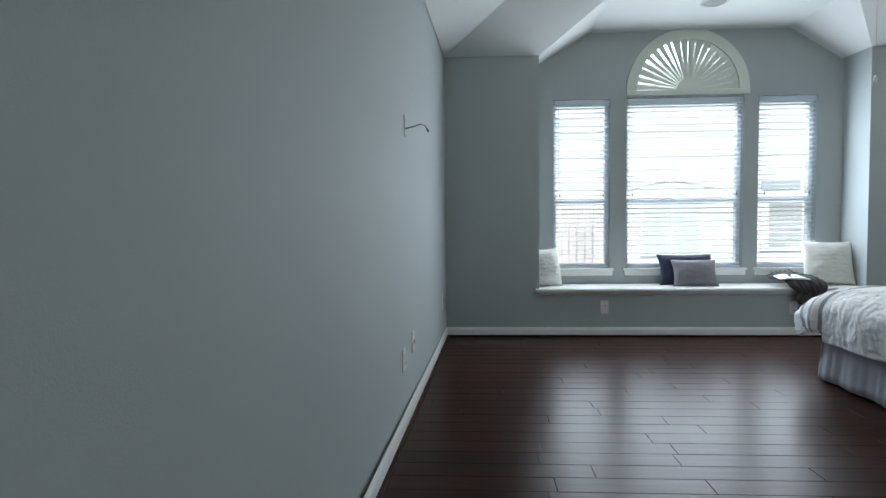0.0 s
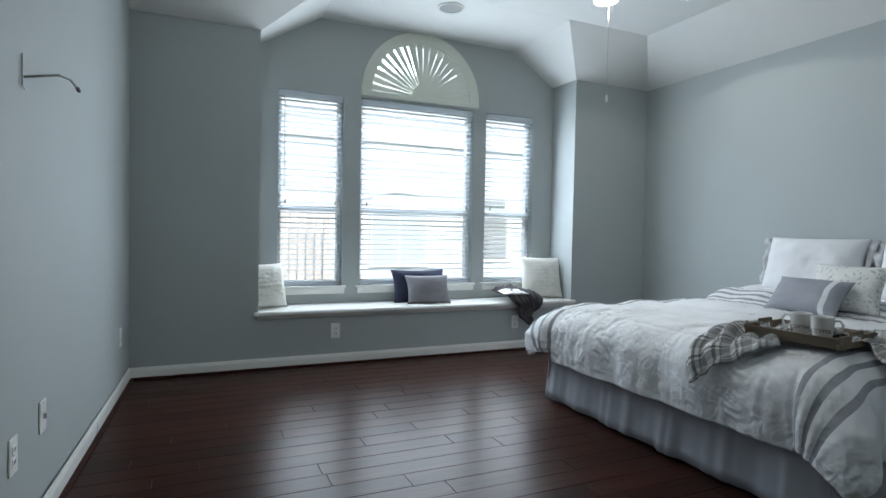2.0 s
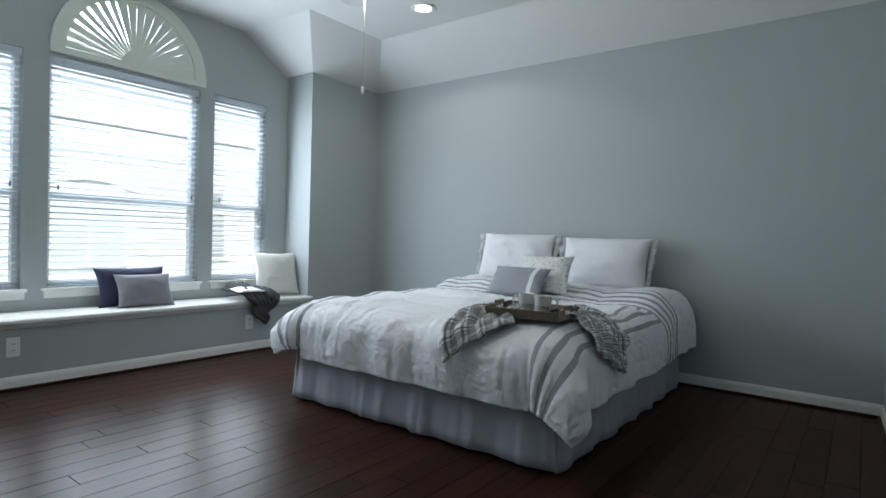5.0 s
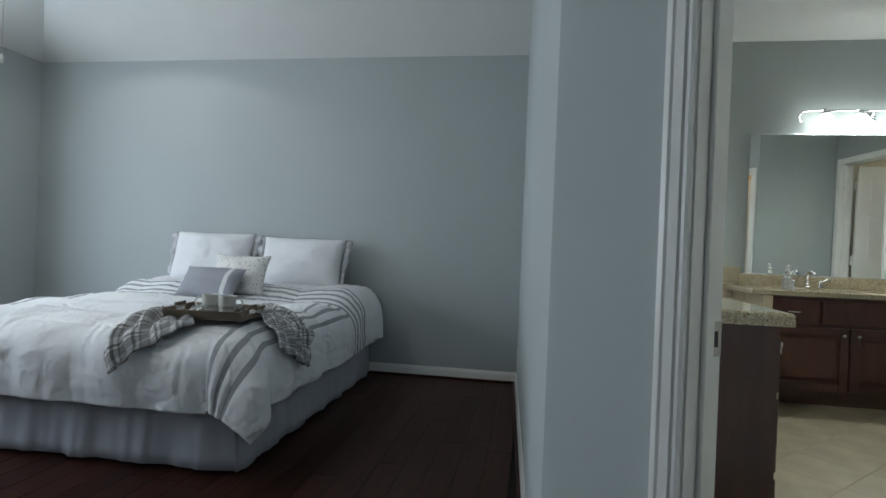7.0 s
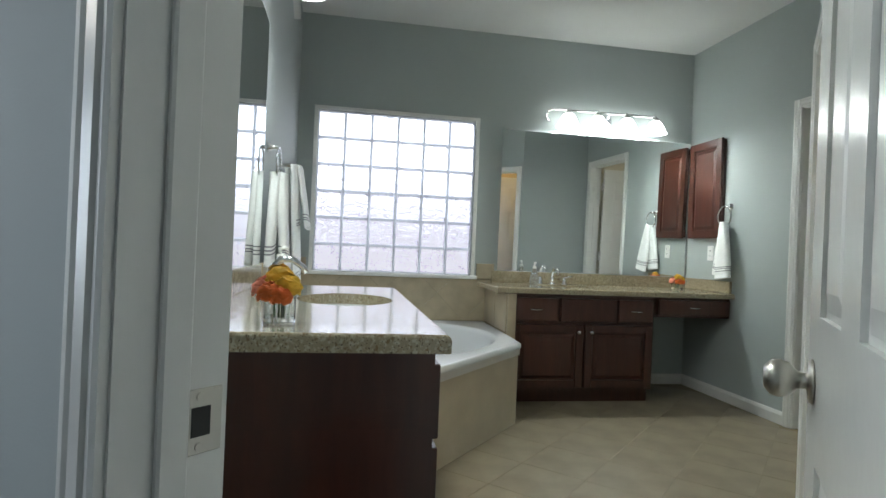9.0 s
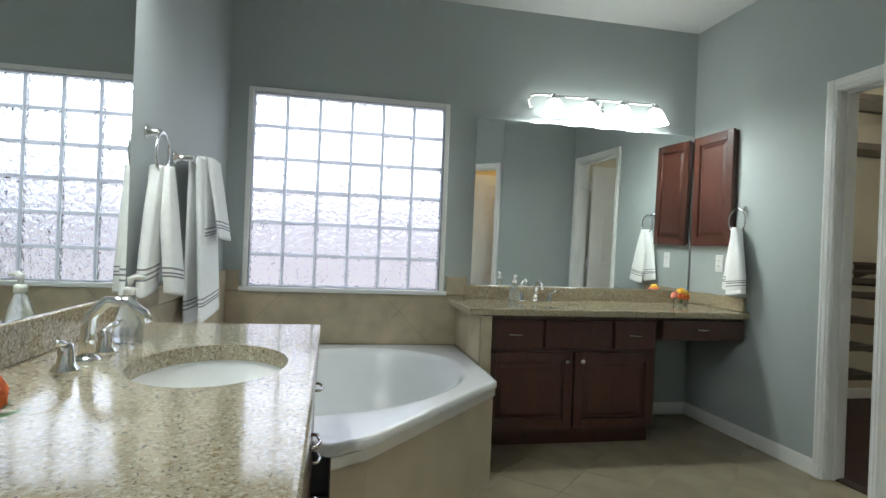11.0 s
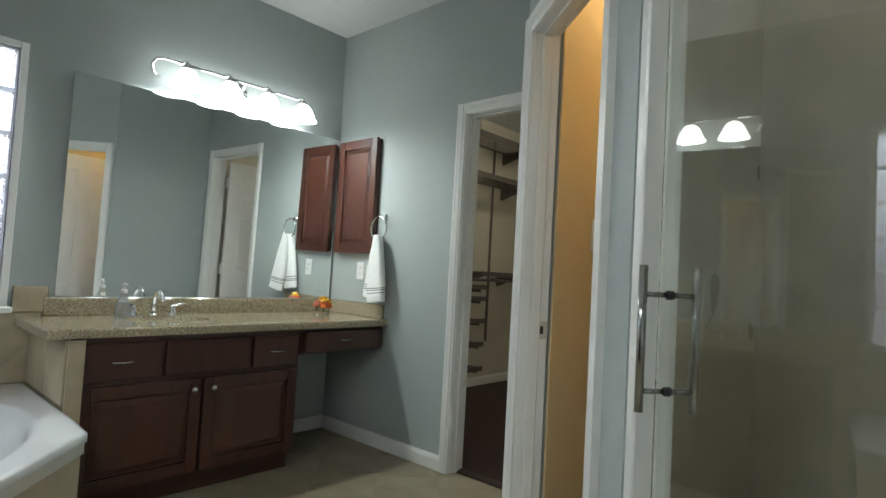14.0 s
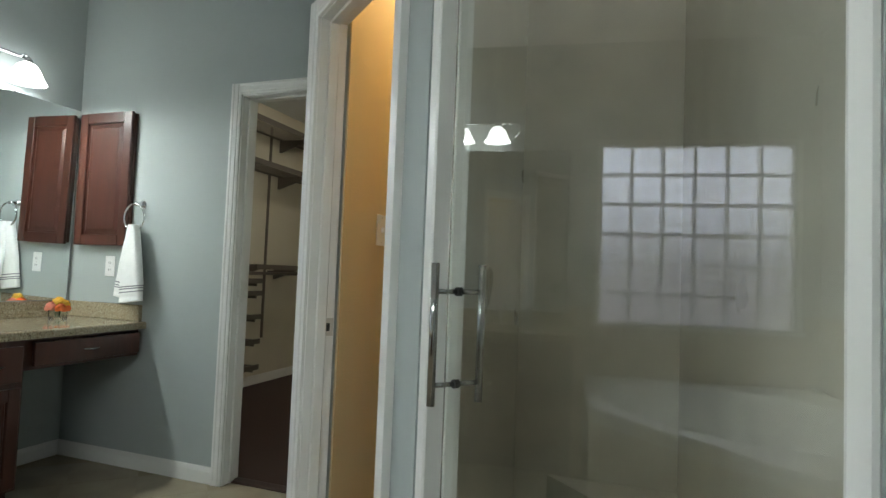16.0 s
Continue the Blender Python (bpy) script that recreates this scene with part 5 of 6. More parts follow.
# long vanity under the wide mirror; own frame: x runs south along the wall, face looks west
V2 = pose(4.555, 0.02, 0, 0, 0, -90)   # own x: from the tub wing towards the closet wall, own y: towards the wall
L2, D2 = 1.725, 0.58
CT0, CT1 = 0.775, 0.815
v2 = thing("vanity_cabinet", "dark cherry vanity cabinet with two doors and drawers", "vanity", V2)
part("carcass", box(B(), 0.0, 1.10, 0.0, D2, 0.10, CT0 - 0.17), CHERRY, v2)
for bx in ((0.0, 0.02, 0.0, D2), (1.08, 1.10, 0.0, D2), (0.02, 1.08, 0.0, 0.02)):
    part("face_rail", box(B(), *bx, CT0 - 0.17, CT0), CHERRY, v2)
part("toe_kick", box(B(), 0.0, 1.10, 0.06, D2, 0, 0.10), CHERRY, v2)
for a, b in ((0.03, 0.36), (0.38, 0.80), (0.82, 1.085)):
    d = front(v2, "drawer_front", a, b, 0.585, 0.745, False)
    if b - a < 0.4:
        bar_pull(d, (a + b) / 2, 0.665, -0.019)
for a, b, kx in ((0.03, 0.555, 0.515), (0.57, 1.085, 0.61)):
    d = front(v2, "cabinet_door", a, b, 0.115, 0.56)
    knob(d, kx, 0.51, -0.02)
kd = thing("knee_drawer", "dark cherry drawer under the make-up counter", "drawer", V2)
part("drawer_box", box(B(), 1.102, L2 + 0.003, 0.02, D2, 0.625, CT0), CHERRY, kd)
d = front(kd, "drawer_front", 1.135, L2 - 0.02, 0.645, 0.755, False)
bar_pull(d, 1.42, 0.70, 0.001)
top2 = thing("countertop", "polished speckled tan granite counter with backsplash", "countertop", V2)
SC2 = (0.50, 0.29)
part("slab", oval_top(-0.09, L2 + 0.003, -0.035, D2 + 0.003, CT0, CT1, SC2[0], SC2[1], 0.205, 0.155), GRANITE, top2)
part("backsplash", box(B(), 0.02, L2, D2 - 0.02, D2 + 0.002, CT1, CT1 + 0.09, 0.003), GRANITE, top2)
part("side_splash", box(B(), L2 - 0.018, L2 + 0.003, 0.0, D2 - 0.02, CT1, CT1 + 0.09, 0.003), GRANITE, top2)
basin(top2, SC2[0], SC2[1], CT0 + 0.002, 0.208, 0.158)
faucet(V2 @ pose(SC2[0], 0.49, CT1), "polished chrome faucet with two levers on granite")

# sink vanity beside the doorway; own frame: x runs east, face looks south
V1 = pose(2.032, 0.943, 0)
L1, D1 = 1.39, 0.597
K0, K1 = 0.825, 0.865
v1 = thing("vanity_cabinet", "dark cherry sink cabinet beside the doorway", "vanity", V1)
part("carcass", box(B(), 0.0, L1, 0.0, D1, 0.10, K0 - 0.17), CHERRY, v1)
for bx in ((0.0, 0.02, 0.0, D1), (L1 - 0.02, L1, 0.0, D1), (0.02, L1 - 0.02, 0.0, 0.02)):
    part("face_rail", box(B(), *bx, K0 - 0.17, K0), CHERRY, v1)
part("toe_kick", box(B(), 0.01, L1, 0.06, D1, 0, 0.10), CHERRY, v1)
for a, b in ((0.03, 0.42), (0.44, 0.96), (0.98, 1.37)):
    for z0, z1 in (((0.62, 0.79), (0.38, 0.60), (0.12, 0.36)) if b - a < 0.45 else ((0.62, 0.79),)):
        d = front(v1, "drawer_front", a, b, z0, z1, False)
        bar_pull(d, (a + b) / 2, (z0 + z1) / 2, -0.019)
for a, b, kx in ((0.44, 0.695, 0.665), (0.705, 0.96, 0.735)):
    d = front(v1, "cabinet_door", a, b, 0.12, 0.60)
    knob(d, kx, 0.55, -0.02)
top1 = thing("countertop", "polished speckled tan granite counter round an oval sink", "countertop", V1)
part("slab", oval_top(-0.03, L1 + 0.01, -0.03, D1, K0, K1, 0.765, 0.20, 0.225, 0.165), GRANITE, top1)
part("backsplash", box(B(), 0.0, L1, D1 - 0.022, D1 - 0.001, K1, K1 + 0.09, 0.003), GRANITE, top1)
basin(top1, 0.765, 0.20, K0 + 0.002, 0.228, 0.168)
faucet(V1 @ pose(0.785, 0.46, K1), "polished chrome faucet with two levers on granite")

# mirrors
MIRROR_LEAN = -0.9
m2 = thing("wall_mirror", "wide frameless mirror over the long vanity", "mirror")
lean = pose(5.132, 0, 0.91, 0, MIRROR_LEAN)
part("mirror_glass", box(B(), -0.006, 0.006, -1.685, -0.045, 0, 1.125), MIRROR, m2, m=lean)
m1 = thing("wall_mirror", "frameless mirror over the sink cabinet", "mirror")
part("mirror_glass", box(B(), 1.98, 3.41, 1.526, 1.538, 0.955, 2.035), MIRROR, m1)
for mm, pts in ((m2, [(5.106, -0.5, 2.037), (5.106, -1.3, 2.037)]), (m1, [(2.3, 1.524, 2.037), (3.1, 1.524, 2.037)])):
    for x, y, z in pts:
        part("mirror_clip", box(B(), x - 0.007, x + 0.007, y - 0.007, y + 0.007, z - 0.008, z + 0.006, 0.002), CHROME, mm)

# medicine cabinet on the closet wall
mc = thing("wall_cabinet", "dark cherry wall cabinet with a raised panel door", "cabinet", pose(4.875, -1.71, 0, 0, 0, 180))
part("cabinet_body", box(B(), -0.20, 0.20, -0.02, 0, 1.245, 2.0, 0.002), CHERRY, mc)
mcd = front(mc, "cabinet_door", -0.205, 0.195, 1.235, 2.01, True, 0.06)
mcd.matrix_local = pose(0, -0.0215, 0)


def hung_towel(parent, name, width_top, width, z_top, z_bot, y, thick, bands, label="", lean=0.0, seed=0, x_off=0.0, lean_y=0.0):
    """A folded towel that hangs in a frame's own xz plane, y metres off the wall."""
    bm = B()
    rows = []
    R, C = int((z_top - z_bot) / 0.0058), 22
    for i in range(R + 1):
        s = i / R
        z = z_top + (z_bot - z_top) * s
        w = width_top + (width - width_top) * min(1, s * 1.25) ** 0.7
        row = []
        for k in range(C):
            a = 2 * math.pi * k / C
            cx, sy = math.cos(a), math.sin(a)
            fx = math.copysign(abs(cx) ** 0.6, cx)
            fy = math.copysign(abs(sy) ** 0.7, sy)
            wob = 0.10 * noise.noise((fx * 2 + seed, s * 3, fy)) + 0.35 * abs(math.sin(fx * 3.0 + seed)) * (1 - 0.5 * s)
            row.append(bm.verts.new((x_off + fx * w / 2 + lean * s + 0.006 * noise.noise((s * 5, seed, fx)), y + lean_y * s + fy * thick / 2 * (0.75 + wob) * (1 if s < 0.9 or abs(s - 0.93) > 0.02 else 0.93), z + 0.012 * fx * s * math.sin(seed))))
        rows.append(row)
    for a, b in zip(rows, rows[1:]):
        for k in range(C):
            j = (k + 1) % C
            bm.faces.new((a[k], a[j], b[j], b[k]))
    bm.faces.new(rows[0])
    bm.faces.new(rows[-1][::-1])
    t = part(name, bm, [TERRY, BAND], parent, label, True)
    for p in t.data.polygons:
        if p.index < R * C and any(p.index // C == int(b * R) for b in bands):
            p.material_index = 1
    return t


def towel_ring(m, label, drop=0.46, seed=0, width=0.19):
    top = thing("towel_ring", "polished chrome towel ring on the wall", "towel ring", m)
    part("mount", lathe(B(), [(0, 0.055), (0.010, 0.055), (0.012, 0.03), (0.016, 0.012), (0.026, 0.006), (0.027, 0), (0, 0)], 20, pose(0, 0, 0, 90)), CHROME, top, smooth=True)
    part("ring", ring(B(), (0, -0.055, -0.075), 0.075, 0.0055, (1, 0, 0), (0, 0, 1)), CHROME, top, smooth=True)
    tw = thing("hand_towel", label, "towel", m)
    hung_towel(tw, "towel_body", 0.045, width * 0.64, -0.118, -0.125 - drop, -0.066, 0.055, (0.80, 0.835, 0.87), "", width * 0.20, seed, 0.010, -0.03)
    hung_towel(tw, "towel_fold", 0.045, width * 0.60, -0.118, -0.110 - drop, -0.044, 0.050, (0.80, 0.835, 0.87), "", -width * 0.20, seed + 3, -0.010, 0.006)


towel_ring(pose(4.60, -1.71, 1.47, 0, 0, 180), "white hand towel with grey bands in a ring", 0.42, 2, 0.24)
towel_ring(pose(3.60, 1.54, 1.51), "white hand towel with grey bands in a ring", 0.45, 5, 0.27)
bar = thing("towel_bar", "polished chrome towel bar on the wall", "towel bar", pose(4.22, 1.54, 1.475))
for x in (-0.26, 0.26):
    part("mount", lathe(B(), [(0, 0.075), (0.013, 0.075), (0.012, 0.03), (0.018, 0.012), (0.028, 0.006), (0.029, 0), (0, 0)], 20, pose(x, 0, 0, 90)), CHROME, bar, smooth=True)
part("rail", tube(B(), [(-0.26, -0.062, 0), (0.26, -0.062, 0)], 0.009, 12), CHROME, bar, smooth=True)
bt = thing("bath_towel", "long white bath towel with grey bands on the bar", "towel", pose(4.20, 1.54, 1.475))
hung_towel(bt, "towel_body", 0.36, 0.39, 0.014, -0.68, -0.078, 0.036, (0.86, 0.883, 0.906), "", 0.0, 8, 0.0, -0.035)
hung_towel(bt, "towel_fold", 0.36, 0.38, 0.012, -0.70, -0.048, 0.036, (0.86, 0.883, 0.906), "", 0.0, 9)
ht = thing("hand_towel", "white hand towel folded over the bath towel", "towel", pose(4.20, 1.54, 1.475))
hung_towel(ht, "towel_body", 0.22, 0.25, 0.032, -0.33, -0.100, 0.034, (0.80, 0.84, 0.88), "", 0.02, 12, 0.03, -0.06)
hung_towel(ht, "towel_fold", 0.22, 0.24, 0.031, -0.36, -0.076, 0.050, (0.80, 0.84, 0.88), "", -0.02, 14, 0.0, -0.022)

outlet("wall_outlet", "white duplex outlet beside the towel ring", pose(4.82, -1.71, 1.115, 0, 0, 180))
outlet("light_switch", "cream light switch inside the toilet room", pose(2.862, -1.215, 1.30, 0, 0, -90), "light switch")

# flowers and soap
def petal_ball(bm, c, r, seed):
    rnd = random.Random(seed)
    for k in range(34):
        ph, th = math.acos(1 - 1.3 * (k + 0.5) / 34), k * 2.399
        d = Vector((math.sin(ph) * math.cos(th), math.sin(ph) * math.sin(th), math.cos(ph)))
        t = d.orthogonal().normalized()
        b = d.cross(t)
        o = Vector(c) + d * r * 0.72
        s = r * rnd.uniform(0.45, 0.6)
        tip = d * s * 0.45
        vs = [bm.verts.new(o + t * s * math.cos(a) * 0.9 + b * s * math.sin(a) + (tip if math.sin(a) > 0 else tip * 0.1) + d * rnd.uniform(-0.1, 0.1) * r) for a in [2 * math.pi * i / 6 for i in range(6)]]
        bm.faces.new(vs)


def flowers(m, label, scale=1.0):
    v = thing("flower_vase", label, "flowers", m)
    h, w = 0.095 * scale, 0.042 * scale
    bm = B()
    t = 0.004
    box(bm, -w, w, -w, w, 0.0, 0.010)
    for bx in ((-w, -w + t, -w, w), (w - t, w, -w, w), (-w + t, w - t, -w, -w + t), (-w + t, w - t, w - t, w)):
        box(bm, *bx, 0.010, h)
    part("vase", bm, GLASS, v, "square clear glass vase")
    for k, (mt, x, y, z, r) in enumerate(((YELLOW, -0.03, -0.02, 0.125, 0.036), (ORANGE, 0.035, -0.012, 0.120, 0.038), (ORANGE, -0.035, 0.03, 0.105, 0.034), (PINK, 0.03, 0.035, 0.115, 0.036), (YELLOW, 0.0, 0.0, 0.15, 0.036), (ORANGE, -0.055, 0.0, 0.10, 0.030), (PINK, 0.06, 0.01, 0.10, 0.028))):
        bm = B()
        petal_ball(bm, (x * scale, y * scale, (z - 0.03) * scale), r * scale, k)
        part("blossom", bm, mt, v)
    for k, (x, y) in enumerate(((-0.015, 0), (0.015, 0.01), (0.0, -0.015), (0.01, -0.01))):
        part("stem", tube(B(), [(x * 0.6 * scale, y * scale, 0.012 * scale), (x * scale, y * scale, 0.06 * scale), (x * 1.6 * scale, y * 1.6 * scale, 0.09 * scale)], 0.003 * scale, 6), LEAF, v)
    bm = B()
    for k in range(9):
        a = k * 0.7
        o = Vector((0.05 * math.cos(a), 0.05 * math.sin(a), 0.07)) * scale
        d = Vector((math.cos(a), math.sin(a), 0.2)) * 0.035 * scale
        sd = Vector((-math.sin(a), math.cos(a), 0)) * 0.014 * scale
        bm.faces.new([bm.verts.new(q) for q in (o - d, o + sd, o + d, o - sd)])
    part("leaf_spray", bm, LEAF, v)


def soap(m):
    s = thing("soap_bottle", "clear pump bottle of liquid soap", "soap bottle", m)
    part("bottle", lathe(B(), [(0, 0.0), (0.032, 0.001), (0.036, 0.012), (0.034, 0.05), (0.024, 0.09), (0.014, 0.115), (0.013, 0.122), (0, 0.122)], 24), SOAP, s, smooth=True)
    part("pump_collar", lathe(B(), [(0, 0.142), (0.012, 0.142), (0.015, 0.136), (0.015, 0.122), (0, 0.122)], 18), PLATE, s, smooth=True)
    part("pump_head", tube(B(), [(0, 0, 0.142), (0, 0, 0.163), (0, -0.012, 0.168), (0, -0.034, 0.166)], [0.005, 0.009, 0.008, 0.005], 10), PLATE, s, smooth=True)


flowers(pose(2.19, 1.30, K1 + 0.001, 0, 0, 12), "orange and yellow ranunculus in a glass vase by the sink", 0.85)
flowers(pose(4.96, -1.52, CT1 + 0.001, 0, 0, 20), "small orange and yellow flowers in a glass vase", 0.76)
soap(pose(3.06, 1.40, K1 + 0.001, 0, 0, 20))
soap(pose(4.96, -0.30, CT1 + 0.001, 0, 0, -90))

# ---- bathtub ----
tub = thing("bathtub", "white corner soaking tub with a tan tiled apron", "bathtub")
TZ = 0.50
OUT = [(3.44, 1.536), (3.44, 1.05), (3.26, 0.86), (3.34, 0.72), (4.115, 0.045), (4.30, 0.045), (5.136, 0.045), (5.136, 1.536)]
bm = B()
K = 64
cxt, cyt = 4.295, 0.83
ang = radians(-42)
E1, E2 = Vector((math.cos(ang), math.sin(ang))), Vector((-math.sin(ang), math.cos(ang)))
def oval(k, rx, ry, cx=cxt, cy=cyt):
    a = 2 * math.pi * k / K
    p = Vector((cx, cy)) + E1 * rx * math.cos(a) + E2 * ry * math.sin(a)
    return p
def clip_to(poly, c, p):
    best = None
    d = p - c
    for i in range(len(poly)):
        a, b = Vector(poly[i]), Vector(poly[(i + 1) % len(poly)])
        e = b - a
        den = d.x * e.y - d.y * e.x
        if abs(den) < 1e-9:
            continue
        t = ((a.x - c.x) * e.y - (a.y - c.y) * e.x) / den
        s = ((a.x - c.x) * d.y - (a.y - c.y) * d.x) / den
        if t > 0 and -1e-6 <= s <= 1 + 1e-6 and (best is None or t < best):
            best = t
    return c + d * best
RIM = [(3.46, 1.53), (3.46, 1.08), (3.27, 0.875), (3.345, 0.735), (4.12, 0.06), (4.30, 0.05), (5.13, 0.05), (5.13, 1.53)]
c0 = Vector((cxt, cyt))
loops = []
outer = [clip_to(RIM, c0, oval(k, 1, 1)) for k in range(K)]
for q in RIM:
    k = min(range(K), key=lambda i: (outer[i] - Vector(q)).length)
    outer[k] = Vector(q)
loops.append([bm.verts.new((p.x, p.y, TZ - 0.035)) for p in outer])
loops.append([bm.verts.new((p.x, p.y, TZ - 0.006)) for p in outer])
loops.append([bm.verts.new((*(p + (c0 - p).normalized() * 0.010), TZ)) for p in outer])
loops.append([bm.verts.new((*(p + (c0 - p).normalized() * 0.022), TZ + 0.001)) for p in outer])
for rx, ry, z in ((0.775, 0.615, TZ + 0.001), (0.762, 0.602, TZ), (0.748, 0.588, TZ - 0.006), (0.732, 0.572, TZ - 0.03), (0.70, 0.53, TZ - 0.16), (0.64, 0.46, TZ - 0.33), (0.56, 0.39, TZ - 0.40), (0.40, 0.26, TZ - 0.415)):
    loops.append([bm.verts.new((*oval(k, rx, ry), z)) for k in range(K)])
for a, b in zip(loops, loops[1:]):
    for k in range(K):
        j = (k + 1) % K
        bm.faces.new((a[k], a[j], b[j], b[k]))
bm.faces.new(loops[-1])
part("tub_shell", bm, ACRYL, tub, "glossy white acrylic shell", True)
for k, z in ((44, 0.26), (52, 0.25), (58, 0.26)):
    p = oval(k, 0.665, 0.495)
    part("jet", lathe(B(), [(0, 0.008), (0.012, 0.007), (0.02, 0.002), (0.021, 0), (0, 0)], 14, pose(p.x, p.y, z, 70, 0, math.degrees(math.atan2(cyt - p.y, cxt - p.x)) + 90)), CHROME, tub)
part("overflow", lathe(B(), [(0, 0.012), (0.024, 0.010), (0.03, 0.003), (0.031, 0), (0, 0)], 18, pose(*oval(30, 0.722, 0.56), 0.40, 80, 0, 50)), CHROME, tub)
APRON = mat("cream_apron_tile", (0.60, 0.54, 0.42), 0.35, vary=0.08, scale=5, fine=40, bump=0.02)
bm = B()
ap = [(3.275, 0.865), (3.355, 0.745), (4.125, 0.075), (4.30, 0.065), (4.30, 0.10), (4.14, 0.11), (3.38, 0.77), (3.31, 0.87)]
prism(bm, ap, 0.0, TZ - 0.036)
part("apron", bm, APRON, tub, "cream tiled apron")
bm = B()
prism(bm, [(3.265, 0.865), (3.348, 0.738), (4.122, 0.066), (4.30, 0.056), (4.30, 0.075), (4.13, 0.085), (3.36, 0.755), (3.285, 0.872)], TZ - 0.075, TZ - 0.0365)
part("apron_rail", bm, TRIM, tub, "white rail under the rim")

# tiled wing and wainscot round the tub, tiles as pieces
wing = thing("wall_tub_wing", "tan tiled half wall between tub and vanity", "half wall", kind="structure")
part("core", box(B(), 4.52, 5.13, 0.025, 0.04, 0, 0.77), GROUT, wing)
part("core", box(B(), 4.50, 4.515, -0.02, 0.04, 0, 0.77), WTILE, wing)
wains = thing("wall_tub_wainscot", "tan diagonal wall tile behind the tub", "wall tile", kind="structure")
part("core", box(B(), 5.128, 5.139, -0.02, 1.53, TZ - 0.01, GB[2] - 0.03), GROUT, wains)
for y0, y1 in ((-0.02, GB[0] - 0.047), (GB[1] + 0.047, 1.53)):
    part("core", box(B(), 5.128, 5.139, y0, y1, GB[2] - 0.03, 0.955), GROUT, wains)
part("core", box(B(), 3.45, 5.128, 1.528, 1.539, TZ - 0.01, 0.955), GROUT, wains)
for x0, x1 in ((4.525, 4.82), (4.825, 5.12)):
    part("tile", box(B(), x0, x1, 0.0395, 0.046, 0.505, 0.768, 0.002), WTILE, wing)
for y0, y1 in ((-0.015, GB[0] - 0.047), (GB[1] + 0.047, 1.525)):
    part("cap_tile", box(B(), 5.118, 5.1285, y0, y1, 0.835, 0.957, 0.003), WTILE, wains)
for k in range(6):
    x0 = 3.46 + k * 0.28
    part("cap_tile", box(B(), x0, min(x0 + 0.275, 5.115), 1.518, 1.5285, 0.885, 0.957, 0.003), WTILE, wains)


def clipped_diamonds(a0, a1, b0, b1, size, gap):
    """Diamond tiles in a rectangle, cut at its edges."""
    out = []
    half = size / math.sqrt(2)
    n = int((a1 - a0) / half) + 2
    k = int((b1 - b0) / half) + 2
    for i in range(-1, n):
        for j in range(-1, k):
            if (i + j) % 2:
                continue
            c = (a0 + i * half, b0 + j * half)
            h = half - gap
            poly = [(c[0] - h, c[1]), (c[0], c[1] - h), (c[0] + h, c[1]), (c[0], c[1] + h)]
            for ax, lim, sgn in ((0, a0, 1), (0, a1, -1), (1, b0, 1), (1, b1, -1)):
                res = []
                for q in range(len(poly)):
                    p, r = poly[q], poly[(q + 1) % len(poly)]
                    dp, dr = sgn * (p[ax] - lim), sgn * (r[ax] - lim)
                    if dp >= 0:
                        res.append(p)
                    if dp * dr < 0:
                        t = dp / (dp - dr)
                        res.append((p[0] + t * (r[0] - p[0]), p[1] + t * (r[1] - p[1])))
                poly = res
                if len(poly) < 3:
                    break
            if len(poly) >= 3 and abs(sum(poly[q][0] * poly[(q + 1) % len(poly)][1] - poly[(q + 1) % len(poly)][0] * poly[q][1] for q in range(len(poly)))) > 0.0008:
                out.append(poly)
    return out


for poly in clipped_diamonds(0.01, 1.525, 0.505, 0.828, 0.30, 0.0018):
    part("tile", prism(B(), poly, 5.122, 5.1285, "x"), WTILE, wains)
for poly in clipped_diamonds(3.46, 5.12, 0.505, 0.882, 0.30, 0.0018):
    part("tile", prism(B(), poly, 1.5215, 1.5285, "y"), WTILE, wains)

# ---- shower ----
sh = thing("shower_door", "frameless glass shower door with a chrome pull handle", "shower door", SHOWERWALL @ pose(1.64, 0, 0, 0, 0, -0.8) @ pose(-1.64, 0, 0))
gl = part("glass_panel", box(B(), SW0, SW1 - 0.014, -0.041, -0.032, 0.09, 2.30), SHGLASS, sh, "clear greenish glass")
gl.visible_shadow = False
for a, b in ((SW1 - 0.004, SW1 + 0.03), (SW0 - 0.03, SW0 - 0.004)):
    part("door_jamb", box(B(), a, b, -0.085, 0.003, 0, 2.35, 0.004), TRIM, sh)
part("strike_jamb", box(B(), SW1 - 0.012, SW1 - 0.004, -0.080, -0.046, 0.09, 2.32, 0.002), TRIM, sh)
part("curb", box(B(), SW0 - 0.03, SW1 + 0.03, -0.12, 0.02, 0, 0.085, 0.006), STILE, sh)
part("header", box(B(), SW0, SW1, -0.10, -0.03, 2.30, 2.35), TRIM, sh)
for y, s in ((-0.032, 1), (-0.041, -1)):
    bars = part("pull_bar", tube(B(), [(SW1 - 0.055, y + s * 0.052, 0.892), (SW1 - 0.055, y + s * 0.052, 1.162)], 0.0080, 16), STEEL, sh, "polished chrome pull bar", True)
    for z in (0.93, 1.108):
        part("standoff", tube(B(), [(SW1 - 0.055, y, z), (SW1 - 0.055, y + s * 0.052, z)], 0.0052, 12), STEEL, bars, smooth=True)
        part("grommet", tube(B(), [(SW1 - 0.055, y, z), (SW1 - 0.055, y + s * 0.004, z)], 0.0088, 16), DARK, bars)
bench = solid("shower_bench", prism(B(), [(1.785, -1.348), (2.22, -1.348), (1.74, -0.88)], 0.02, 0.44), STILE, "beige tiled corner bench in the shower", "bench")
